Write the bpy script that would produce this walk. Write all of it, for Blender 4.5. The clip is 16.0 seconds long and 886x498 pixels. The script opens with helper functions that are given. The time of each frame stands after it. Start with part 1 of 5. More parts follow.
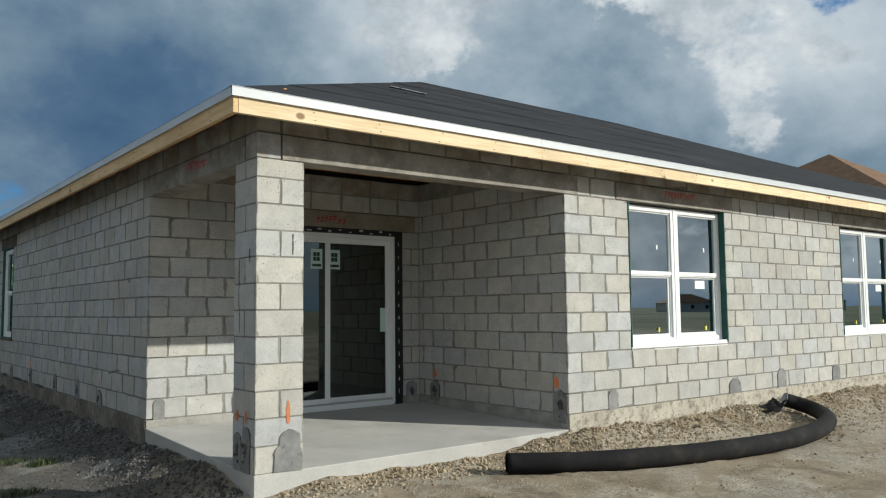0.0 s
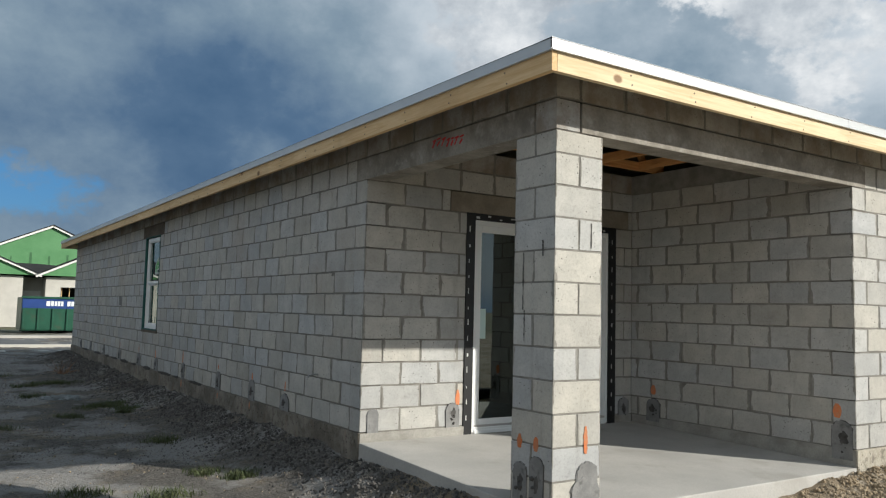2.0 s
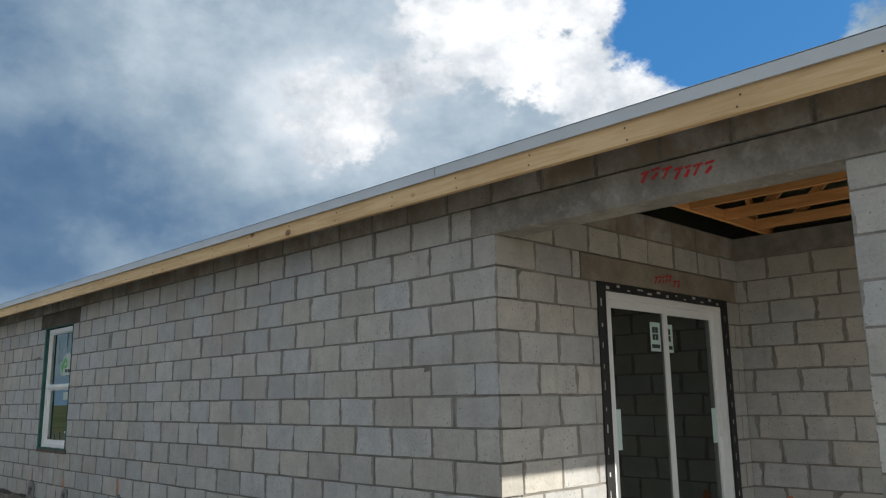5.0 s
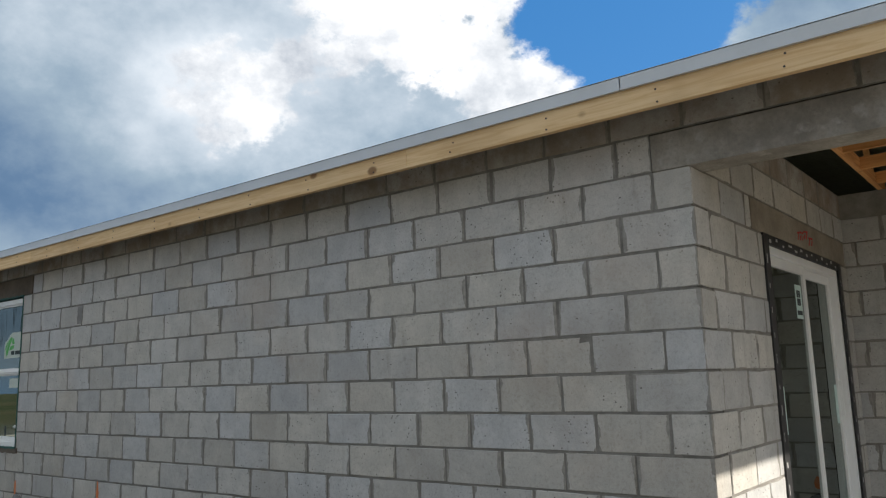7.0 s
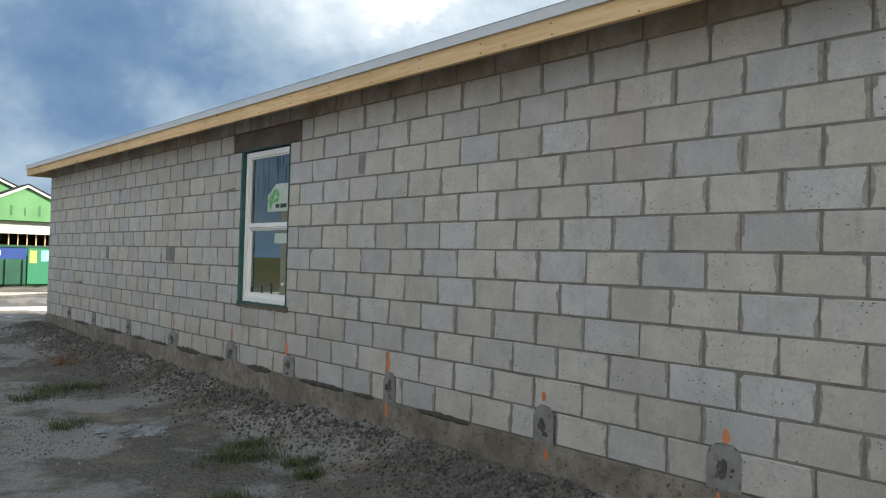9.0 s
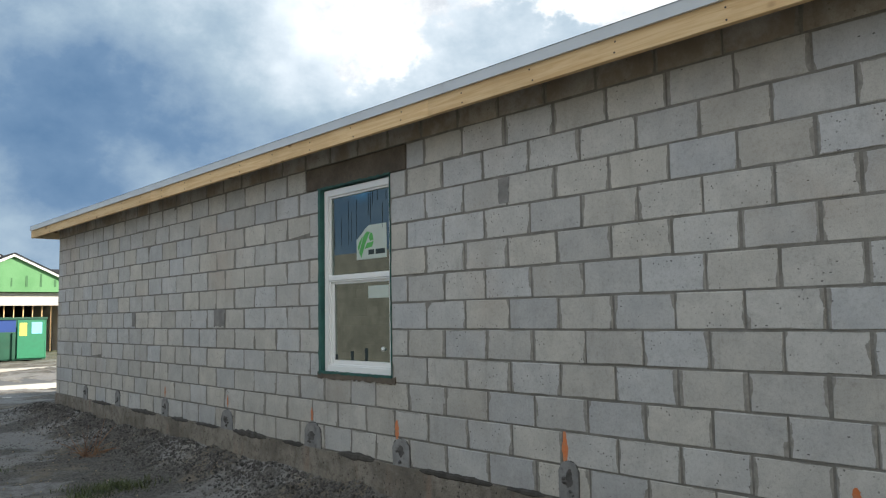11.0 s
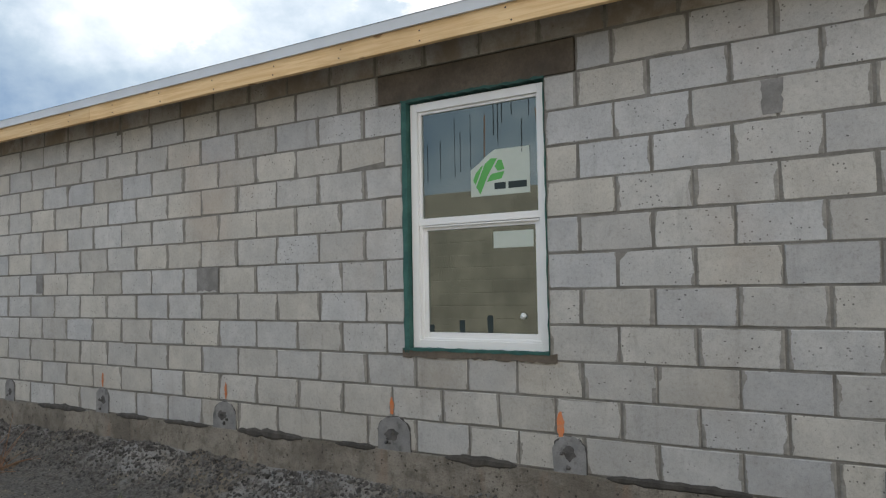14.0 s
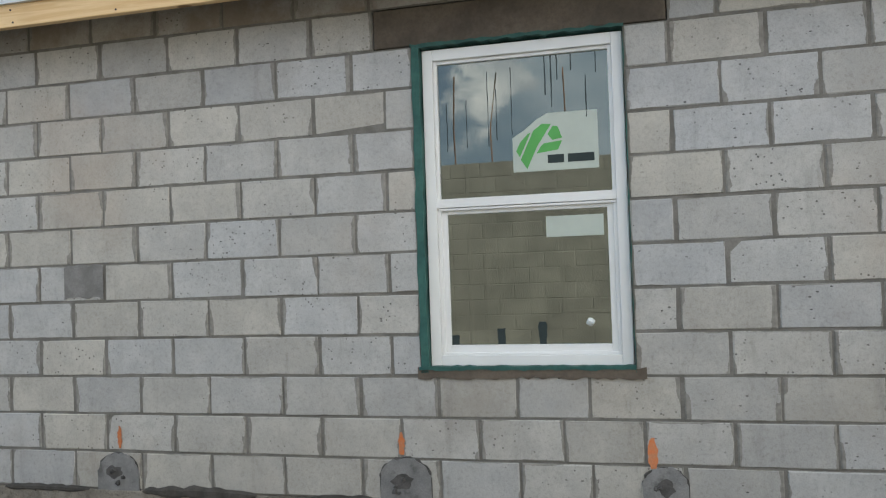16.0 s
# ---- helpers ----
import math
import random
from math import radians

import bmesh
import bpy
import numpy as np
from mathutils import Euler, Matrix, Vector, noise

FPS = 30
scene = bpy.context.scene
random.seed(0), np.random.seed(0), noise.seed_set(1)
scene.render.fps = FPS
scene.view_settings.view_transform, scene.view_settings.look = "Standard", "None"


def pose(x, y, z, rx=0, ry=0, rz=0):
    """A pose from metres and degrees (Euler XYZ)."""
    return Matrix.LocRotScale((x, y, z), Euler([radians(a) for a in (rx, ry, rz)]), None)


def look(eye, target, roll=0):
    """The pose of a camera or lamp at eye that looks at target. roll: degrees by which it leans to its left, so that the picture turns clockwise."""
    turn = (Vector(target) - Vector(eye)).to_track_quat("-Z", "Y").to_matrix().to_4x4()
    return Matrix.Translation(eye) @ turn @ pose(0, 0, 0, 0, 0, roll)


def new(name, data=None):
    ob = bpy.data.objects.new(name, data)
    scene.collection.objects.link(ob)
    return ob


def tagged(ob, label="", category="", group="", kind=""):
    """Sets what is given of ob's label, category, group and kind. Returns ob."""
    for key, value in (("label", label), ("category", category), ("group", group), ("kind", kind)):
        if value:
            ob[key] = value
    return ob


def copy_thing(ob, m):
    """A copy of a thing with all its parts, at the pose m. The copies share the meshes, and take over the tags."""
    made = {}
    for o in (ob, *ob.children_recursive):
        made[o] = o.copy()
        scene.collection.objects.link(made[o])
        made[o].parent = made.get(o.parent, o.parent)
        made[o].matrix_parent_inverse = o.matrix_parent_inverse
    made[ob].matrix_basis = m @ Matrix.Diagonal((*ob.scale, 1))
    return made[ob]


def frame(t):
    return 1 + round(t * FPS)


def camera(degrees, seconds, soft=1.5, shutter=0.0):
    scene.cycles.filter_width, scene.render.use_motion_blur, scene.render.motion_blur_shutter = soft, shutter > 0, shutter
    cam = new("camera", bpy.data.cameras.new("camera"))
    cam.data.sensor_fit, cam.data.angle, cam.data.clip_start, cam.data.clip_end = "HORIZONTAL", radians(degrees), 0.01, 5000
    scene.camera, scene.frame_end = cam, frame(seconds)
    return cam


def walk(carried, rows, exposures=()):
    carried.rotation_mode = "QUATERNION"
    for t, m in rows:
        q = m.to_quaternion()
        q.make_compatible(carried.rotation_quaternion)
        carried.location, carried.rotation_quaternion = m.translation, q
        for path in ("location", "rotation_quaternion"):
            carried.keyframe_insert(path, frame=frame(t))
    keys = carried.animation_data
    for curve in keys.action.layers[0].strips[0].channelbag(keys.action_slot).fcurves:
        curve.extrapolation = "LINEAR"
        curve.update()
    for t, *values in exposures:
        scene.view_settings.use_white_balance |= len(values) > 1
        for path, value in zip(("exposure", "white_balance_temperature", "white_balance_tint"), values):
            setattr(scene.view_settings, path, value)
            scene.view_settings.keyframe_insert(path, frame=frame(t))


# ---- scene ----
cam = camera(58.8, 16.0, 1.2)
PATH = [
    (0, (-2.533, -5.521, 1.06), (-1.304, -3.951, 1.214), -0.6),
    (0.5, (-2.763, -5.083, 1.094), (-1.622, -3.453, 1.297), -0.3),
    (1, (-2.896, -4.598, 1.105), (-1.791, -2.947, 1.336), 0.0),
    (1.5, (-3.101, -4.116, 1.084), (-2.002, -2.458, 1.3), 1.8),
    (2, (-3.243, -3.673, 1.076), (-2.148, -2.007, 1.234), 1.4),
    (2.5, (-3.307, -3.125, 1.09), (-2.216, -1.457, 1.251), 1.4),
    (3, (-3.415, -2.657, 1.12), (-2.317, -0.993, 1.278), 1.3),
    (3.5, (-3.485, -2.197, 1.184), (-2.359, -0.57, 1.476), 0.6),
    (5.8, (-3.725, 0.02, 1.204), (-2.277, 1.355, 1.551), -1.4),
    (6, (-3.713, 0.217, 1.205), (-2.263, 1.553, 1.538), -1.3),
    (6.5, (-3.687, 0.687, 1.21), (-2.22, 2.004, 1.548), -1.1),
    (7, (-3.774, 1.131, 1.208), (-2.225, 2.353, 1.538), -1.7),
    (7.5, (-3.731, 1.565, 1.216), (-2.166, 2.799, 1.389), -0.4),
    (7.7, (-3.715, 1.766, 1.217), (-2.163, 3.027, 1.263), 0.3),
    (8, (-3.735, 2.051, 1.219), (-2.259, 3.401, 1.209), 0.6),
    (8.5, (-3.82, 2.519, 1.151), (-2.483, 4.006, 1.17), 0.9),
    (9, (-3.77, 3.076, 1.124), (-2.475, 4.599, 1.158), 1.7),
    (9.5, (-3.733, 3.622, 1.108), (-2.472, 5.171, 1.216), 0.9),
    (10, (-3.692, 4.092, 1.103), (-2.446, 5.652, 1.223), 0.8),
    (10.2, (-3.649, 4.285, 1.117), (-2.407, 5.846, 1.248), 0.6),
    (12.3, (-4.031, 6.07, 1.114), (-2.527, 7.377, 1.288), -4.7),
    (12.5, (-4.049, 6.24, 1.114), (-2.539, 7.546, 1.241), -4.3),
    (13, (-4.039, 6.742, 1.095), (-2.503, 8.019, 1.196), -1.9),
    (13.5, (-4.03, 7.278, 1.04), (-2.416, 8.452, 1.153), -1.2),
    (14, (-4.032, 7.804, 1.041), (-2.38, 8.928, 1.136), -1.0),
    (14.5, (-3.966, 8.33, 1.065), (-2.293, 9.423, 1.158), -0.1),
    (15, (-3.966, 8.789, 1.07), (-2.213, 9.747, 1.174), -0.8),
    (15.5, (-3.833, 9.267, 1.092), (-2.003, 10.07, 1.178), -1.5),
    (16, (-3.72, 9.785, 1.116), (-1.781, 10.274, 1.174), -1.9),
]
walk(cam, [(t, look(eye, target, roll)) for t, eye, target, roll in PATH],
     [(0, 0.03, 6150, 5), (0.5, -0.04, 6150, 5), (1.5, 0.06, 6200, 7), (3, 0.38, 6350, 9), (6, 0.62, 6400, 10), (7, 0.72, 6500, 11), (7.5, 0.88, 6750, 13), (8, 1.36, 6900, 13), (8.5, 1.25, 6850, 13), (9, 1.14, 6750, 11), (9.5, 0.94, 6650, 10), (10, 1.02, 6600, 9), (12.5, 1.08, 6850, 13), (13, 1.28, 6950, 14), (14, 1.32, 6900, 14), (14.5, 1.42, 6900, 13), (15, 1.16, 6900, 14), (16, 1.66, 6750, 12)])

# ---------------------------------------------------------------- world, sun, exposure
SUN_AZ, SUN_EL = 140.0, 24.7


def heading(az, el):
    a, e = radians(az), radians(el)
    return (math.sin(a) * math.cos(e), math.cos(a) * math.cos(e), math.sin(e))


class Net:
    """A short way to write node trees."""

    def __init__(self, tree):
        self.tree = tree
        tree.nodes.clear()

    def node(self, kind):
        return self.tree.nodes.new(kind)

    def put(self, socket, value):
        if isinstance(value, bpy.types.NodeSocket):
            self.tree.links.new(value, socket)
        elif value is not None:
            if socket.type == "RGBA" and len(value) == 3:
                value = (*value, 1)
            socket.default_value = value

    def math(self, op, a, b=None, c=None, clamp=False):
        n = self.node("ShaderNodeMath")
        n.operation, n.use_clamp = op, clamp
        for s, v in zip(n.inputs, (a, b, c)):
            self.put(s, v)
        return n.outputs[0]

    def vec(self, op, a, b=None, out=0):
        n = self.node("ShaderNodeVectorMath")
        n.operation = op
        for s, v in zip(n.inputs, (a, b)):
            self.put(s, v)
        return n.outputs[out]

    def mix(self, f, a, b, blend="MIX"):
        n = self.node("ShaderNodeMix")
        n.data_type, n.blend_type = "RGBA", blend
        self.put(n.inputs[0], f), self.put(n.inputs[6], a), self.put(n.inputs[7], b)
        return n.outputs[2]

    def noise(self, vector, scale, detail=4.0, rough=0.55, lac=2.0, dist=0.0):
        n = self.node("ShaderNodeTexNoise")
        self.put(n.inputs["Vector"], vector)
        for key, v in (("Scale", scale), ("Detail", detail), ("Roughness", rough), ("Lacunarity", lac), ("Distortion", dist)):
            n.inputs[key].default_value = v
        return n.outputs[0]

    def voronoi(self, vector, scale, feature="F1"):
        n = self.node("ShaderNodeTexVoronoi")
        n.feature = feature
        self.put(n.inputs["Vector"], vector)
        n.inputs["Scale"].default_value = scale
        return n.outputs[0]

    def ramp(self, f, *stops):
        n = self.node("ShaderNodeValToRGB")
        e = n.color_ramp.elements
        while len(e) < len(stops):
            e.new(0.5)
        for el, (p, c) in zip(e, stops):
            el.position = p
            el.color = (c, c, c, 1) if isinstance(c, (int, float)) else (*c, 1)
        self.put(n.inputs[0], f)
        return n.outputs[0]

    def step(self, f, a, b):
        n = self.node("ShaderNodeMapRange")
        n.interpolation_type = "SMOOTHSTEP"
        self.put(n.inputs[0], f), self.put(n.inputs[1], a), self.put(n.inputs[2], b)
        return n.outputs[0]

    def bump(self, height, strength, distance=0.01):
        n = self.node("ShaderNodeBump")
        n.inputs["Strength"].default_value, n.inputs["Distance"].default_value = strength, distance
        self.put(n.inputs["Height"], height)
        return n.outputs[0]

    def shade(self, colour, rough=0.9, normal=None, metal=0.0, spec=0.5, **more):
        p = self.node("ShaderNodeBsdfPrincipled")
        self.put(p.inputs["Base Color"], colour), self.put(p.inputs["Roughness"], rough), self.put(p.inputs["Metallic"], metal)
        self.put(p.inputs["Specular IOR Level"], spec)
        if normal is not None:
            self.put(p.inputs["Normal"], normal)
        for key, v in more.items():
            self.put(p.inputs[key], v)
        self.finish(p.outputs[0])
        return p

    def node_grey(self, value):
        n = self.node("ShaderNodeCombineColor")
        for s in n.inputs:
            self.put(s, value)
        return n.outputs[0]

    def node_vec(self, value):
        n = self.node("ShaderNodeCombineXYZ")
        for s in n.inputs:
            self.put(s, value)
        return n.outputs[0]

    def finish(self, socket):
        o = self.node("ShaderNodeOutputMaterial")
        self.tree.links.new(socket, o.inputs[0])


def build_world():
    world = bpy.data.worlds.new("sky")
    world.use_nodes = True
    scene.world = world
    n = Net(world.node_tree)
    way = n.node("ShaderNodeTexCoord").outputs["Generated"]
    sky = n.node("ShaderNodeTexSky")
    sky.sky_type = "NISHITA"
    sky.sun_disc, sky.sun_elevation, sky.sun_rotation = False, radians(SUN_EL), radians(SUN_AZ)
    flat = n.vec("MULTIPLY", way, (1.0, 1.0, 1.35))
    billow = n.noise(flat, 3.2, 9, 0.57)
    puff = n.noise(flat, 7.5, 8, 0.6)

    def blob(az, el, size, tall=1.0):
        d = n.vec("MULTIPLY", n.vec("SUBTRACT", way, heading(az, el)), (1.0, 1.0, 1.0 / tall))
        r = n.vec("LENGTH", d, None, out=1)
        q = n.math("DIVIDE", r, size)
        return n.math("POWER", 2.718, n.math("MULTIPLY", n.math("MULTIPLY", q, q), -1.0))

    def total(*terms):
        s = None
        for blob_, k in terms:
            v = n.math("MULTIPLY", blob_, k)
            s = v if s is None else n.math("ADD", s, v)
        return s

    deep = total((blob(15, 17, 0.2), -0.05), (blob(20, 11, 0.19, 0.45), -0.22), (blob(7, 18, 0.14), -0.05), (blob(24, 25, 0.13), 0.16), (blob(44, 19, 0.05), -0.10), (blob(51, 16, 0.08), -0.06), (blob(63, 18, 0.15), 0.42), (blob(47, 26, 0.12), 0.14),
                 (blob(122, 10, 0.38), 0.55), (blob(325, 18, 0.38), -0.26), (blob(268, 18, 0.10), -0.2), (blob(35.5, 20, 0.11, 1.2), 0.24), (blob(235, 20, 0.5), 0.50), (blob(205, 20, 0.4), 0.25), (blob(265, 45, 1.1), 0.06), (blob(150, 60, 0.9), 0.10))
    tone = n.math("ADD", n.math("MULTIPLY", n.math("SUBTRACT", billow, 0.5), 0.95), n.math("ADD", n.math("MULTIPLY", n.math("SUBTRACT", puff, 0.5), 0.40), n.math("ADD", deep, 0.40)))
    deck = n.ramp(tone, (0.0, (0.050, 0.115, 0.22)), (0.22, (0.105, 0.18, 0.29)), (0.44, (0.265, 0.35, 0.43)), (0.66, (0.54, 0.605, 0.665)), (0.92, (0.93, 0.94, 0.95)))
    heap = total((blob(37, 19, 0.085, 1.5), 0.56), (blob(27, 26, 0.10, 0.8), 0.30), (blob(46, 26, 0.09, 0.8), 0.34), (blob(55, 26, 0.15), 0.60), (blob(60, 11, 0.07), 0.40), (blob(66, 16, 0.10), 0.42), (blob(58, 19, 0.08), 0.28), (blob(38, 40, 0.2), 0.35), (blob(11, 11, 0.06, 0.6), 0.22), (blob(4, 16.8, 0.05, 0.7), 0.22), (blob(6, 8, 0.06, 0.5), 0.20),
                 (blob(284, 14, 0.13), 0.45), (blob(275, 40, 0.5), 0.16), (blob(240, 20, 0.4), 0.3), (blob(123, 7, 0.30), 0.50))
    edge = n.math("ADD", heap, n.math("ADD", n.math("MULTIPLY", n.math("SUBTRACT", puff, 0.5), 1.15), n.math("MULTIPLY", n.math("SUBTRACT", billow, 0.5), 0.8)))
    white = n.step(edge, 0.37, 0.47)
    belly = n.noise(n.vec("ADD", flat, (0.0, 0.0, 0.09)), 8.0, 9, 0.62)
    fluff = n.ramp(n.math("ADD", belly, n.math("MULTIPLY", n.math("SUBTRACT", edge, 0.45), 0.38)), (0.36, (0.44, 0.48, 0.53)), (0.50, (0.66, 0.69, 0.72)), (0.64, (0.92, 0.92, 0.92)))
    cloud = n.mix(white, deck, fluff)
    clear = total((blob(67, 27, 0.135), 0.72), (blob(5, 7.5, 0.2, 0.35), 0.36), (blob(78, 10, 0.07), 0.2), (blob(268, 19, 0.10), 0.8), (blob(326, 20, 0.26), 0.6), (blob(220, 50, 0.4), 0.2))
    cover = n.step(n.math("SUBTRACT", n.math("ADD", n.math("MULTIPLY", billow, 0.75), n.math("MULTIPLY", puff, 0.55)), clear), 0.28, 0.36)
    blue = n.mix(1.0, n.mix(1.0, sky.outputs[0], (0.030, 0.040, 0.045), "MULTIPLY"), (0.010, 0.115, 0.32), "ADD")
    z = n.node("ShaderNodeSeparateXYZ")
    n.put(z.inputs[0], way)
    whole = n.mix(cover, blue, cloud)
    haze = n.step(z.outputs[2], -0.03, 0.05)
    whole = n.mix(haze, (0.20, 0.34, 0.52), whole)
    back = n.node("ShaderNodeBackground")
    n.put(back.inputs[0], whole)
    back.inputs[1].default_value = SKY_STRENGTH
    out = n.node("ShaderNodeOutputWorld")
    n.tree.links.new(back.outputs[0], out.inputs[0])


SKY_STRENGTH = 0.80
build_world()
sun = new("sun", bpy.data.lights.new("sun", "SUN"))
sun.data.energy, sun.data.angle, sun.data.color = 5.0, radians(0.6), (1.0, 0.93, 0.82)
sun.matrix_world = look(Vector(heading(SUN_AZ, SUN_EL)) * 60, (0, 0, 0))

# ---------------------------------------------------------------- materials
C = 0.2032           # one course of block, with its joint
GROUND = -0.30       # level of the yard; the block walls start at 0


def material(name):
    m = bpy.data.materials.new(name)
    m.use_nodes = True
    return m, Net(m.node_tree)


def place(n):
    return n.node("ShaderNodeNewGeometry").outputs["Position"]


def grainy(name, low, high, coarse=1.5, fine=60.0, rough=0.9, relief=0.3, depth=0.004, stain=None, stain_scale=0.8, spread=0.15, metal=0.0, spec=0.4, island=False):
    """A matt surface with two scales of mottling and a fine relief."""
    m, n = material(name)
    p = place(n)
    big = n.noise(p, coarse, 6, 0.6)
    small = n.noise(p, fine, 4, 0.65)
    c = n.mix(n.step(big, 0.3, 0.7), low, high)
    c = n.mix(n.math("MULTIPLY", n.step(small, 0.35, 0.75), 0.35), c, tuple(v * 0.62 for v in low))
    r = n.node("ShaderNodeNewGeometry").outputs["Random Per Island"] if island else n.node("ShaderNodeObjectInfo").outputs["Random"]
    tint = n.math("ADD", 1.0 - spread, n.math("MULTIPLY", r, 2 * spread))
    c = n.mix(1.0, c, n.node_grey(tint), "MULTIPLY")
    if stain:
        c = n.mix(n.math("MULTIPLY", n.step(n.noise(p, stain_scale, 5, 0.6), 0.55, 0.72), 0.6), c, stain)
    n.shade(c, rough, n.bump(n.math("ADD", n.math("MULTIPLY", small, 0.6), n.math("MULTIPLY", big, 0.4)), relief, depth), metal, spec)
    return m


def block_material(name, island=False, discoloured=False):
    m, n = material(name)
    geo = n.node("ShaderNodeNewGeometry")
    p = geo.outputs["Position"]
    rnd = geo.outputs["Random Per Island"] if island else n.node("ShaderNodeObjectInfo").outputs["Random"]
    r2 = n.math("FRACT", n.math("MULTIPLY", rnd, 17.37))
    r3 = n.math("FRACT", n.math("MULTIPLY", rnd, 53.91))
    q = n.vec("ADD", p, n.node_vec(n.math("MULTIPLY", rnd, 40.0)))
    warm, cool = (0.447, 0.430, 0.389), (0.424, 0.432, 0.435)
    base = n.mix(n.math("POWER", r2, 1.4), warm, cool)
    bright = n.math("ADD", 0.87, n.math("MULTIPLY", n.math("POWER", r3, 0.8), 0.18))
    base = n.mix(1.0, base, n.node_grey(bright), "MULTIPLY")
    cloudy = n.noise(q, 6.0, 6, 0.62)
    base = n.mix(n.math("MULTIPLY", n.step(cloudy, 0.34, 0.72), 0.6), base, n.mix(1.0, base, (1.30, 1.29, 1.27), "MULTIPLY"))
    blotch = n.noise(q, 14.0, 6, 0.7)
    base = n.mix(n.math("MULTIPLY", n.step(blotch, 0.52, 0.74), 0.35), base, n.mix(1.0, base, (0.66, 0.65, 0.63), "MULTIPLY"))
    sand = n.noise(p, 190.0, 3, 0.75)
    base = n.mix(n.math("MULTIPLY", n.step(sand, 0.42, 0.72), 0.42), base, n.mix(1.0, base, (0.58, 0.57, 0.55), "MULTIPLY"))
    speck = n.noise(q, 55.0, 4, 0.7)
    base = n.mix(n.math("MULTIPLY", n.step(speck, 0.50, 0.70), 0.36), base, n.mix(1.0, base, (0.55, 0.54, 0.52), "MULTIPLY"))
    base = n.mix(n.math("MULTIPLY", n.step(speck, 0.46, 0.30), 0.25), base, n.mix(1.0, base, (1.25, 1.25, 1.24), "MULTIPLY"))
    pits = n.math("MULTIPLY", n.math("LESS_THAN", n.voronoi(q, 34.0), 0.165), n.math("MULTIPLY", n.step(n.noise(q, 9.0, 2), 0.43, 0.60), n.step(r3, 0.35, 0.75)))
    base = n.mix(n.math("MULTIPLY", pits, 0.75), base, (0.055, 0.052, 0.048))
    holes = n.math("MULTIPLY", n.math("LESS_THAN", n.voronoi(n.vec("MULTIPLY", q, (1.0, 1.0, 1.9)), 16.0), 0.11), n.math("MULTIPLY", n.step(n.noise(q, 5.0, 2), 0.50, 0.6), n.math("GREATER_THAN", r2, 0.35)))
    pits = n.math("MAXIMUM", pits, holes)
    base = n.mix(n.math("MULTIPLY", holes, 0.8), base, (0.05, 0.047, 0.043))
    wash = n.step(n.noise(p, 1.1, 6, 0.6), 0.52, 0.78)
    base = n.mix(n.math("MULTIPLY", wash, 0.38), base, (0.25, 0.215, 0.175))
    rust = n.step(n.noise(n.vec("ADD", p, (9.0, 4.0, 2.0)), 0.75, 5, 0.6), 0.56, 0.74)
    base = n.mix(n.math("MULTIPLY", rust, 0.36), base, (0.36, 0.285, 0.225))
    # brown mixed in patches over the block tone, for the top course
    if discoloured:
        mottle = n.noise(p, 2.6, 6, 0.65)
        base = n.mix(n.math("ADD", 0.18, n.math("MULTIPLY", n.step(mottle, 0.36, 0.62), 0.62)), base, (0.21, 0.165, 0.12))
    weep = n.noise(n.vec("MULTIPLY", p, (3.2, 3.2, 0.45)), 2.4, 6, 0.65)
    base = n.mix(n.math("MULTIPLY", n.step(weep, 0.56, 0.74), 0.38), base, n.mix(1.0, base, (0.60, 0.585, 0.56), "MULTIPLY"))
    # mortar left on the ends and along the beds
    uv = n.node("ShaderNodeSeparateXYZ")
    n.put(uv.inputs[0], n.node("ShaderNodeUVMap").outputs[0])
    side = n.math("SUBTRACT", 0.5, n.math("ABSOLUTE", n.math("SUBTRACT", uv.outputs[0], 0.5)))
    bed = n.math("MULTIPLY", n.math("SUBTRACT", 0.5, n.math("ABSOLUTE", n.math("SUBTRACT", uv.outputs[1], 0.5))), 0.5)
    ragged = n.noise(n.vec("MULTIPLY", q, (1.0, 1.0, 0.5)), 11.0, 2, 0.5)
    nibble = n.math("MULTIPLY", n.math("SUBTRACT", n.noise(p, 60.0, 4, 0.65), 0.5), 0.030)
    reach = n.math("ADD", n.math("MULTIPLY", n.step(ragged, 0.36, 0.70), 0.062), n.math("ADD", nibble, 0.004))
    smear = n.math("LESS_THAN", side, reach)
    low = n.noise(n.vec("MULTIPLY", q, (0.35, 0.35, 1.0)), 9.0, 3, 0.55)
    smear2 = n.math("LESS_THAN", bed, n.math("ADD", n.math("MULTIPLY", n.step(low, 0.44, 0.74), 0.026), n.math("MULTIPLY", nibble, 0.5)))
    smear = n.math("MAXIMUM", smear, smear2)
    base = n.mix(n.math("MULTIPLY", smear, 0.88), base, n.mix(n.step(n.noise(p, 24.0, 4, 0.6), 0.3, 0.7), (0.185, 0.176, 0.157), (0.285, 0.272, 0.245)))
    h = n.math("SUBTRACT", n.math("ADD", n.math("MULTIPLY", sand, 0.5), n.math("MULTIPLY", cloudy, 0.25)), n.math("MULTIPLY", pits, 1.2))
    n.shade(base, 0.95, n.bump(h, 0.5, 0.0035), 0.0, 0.25)
    return m


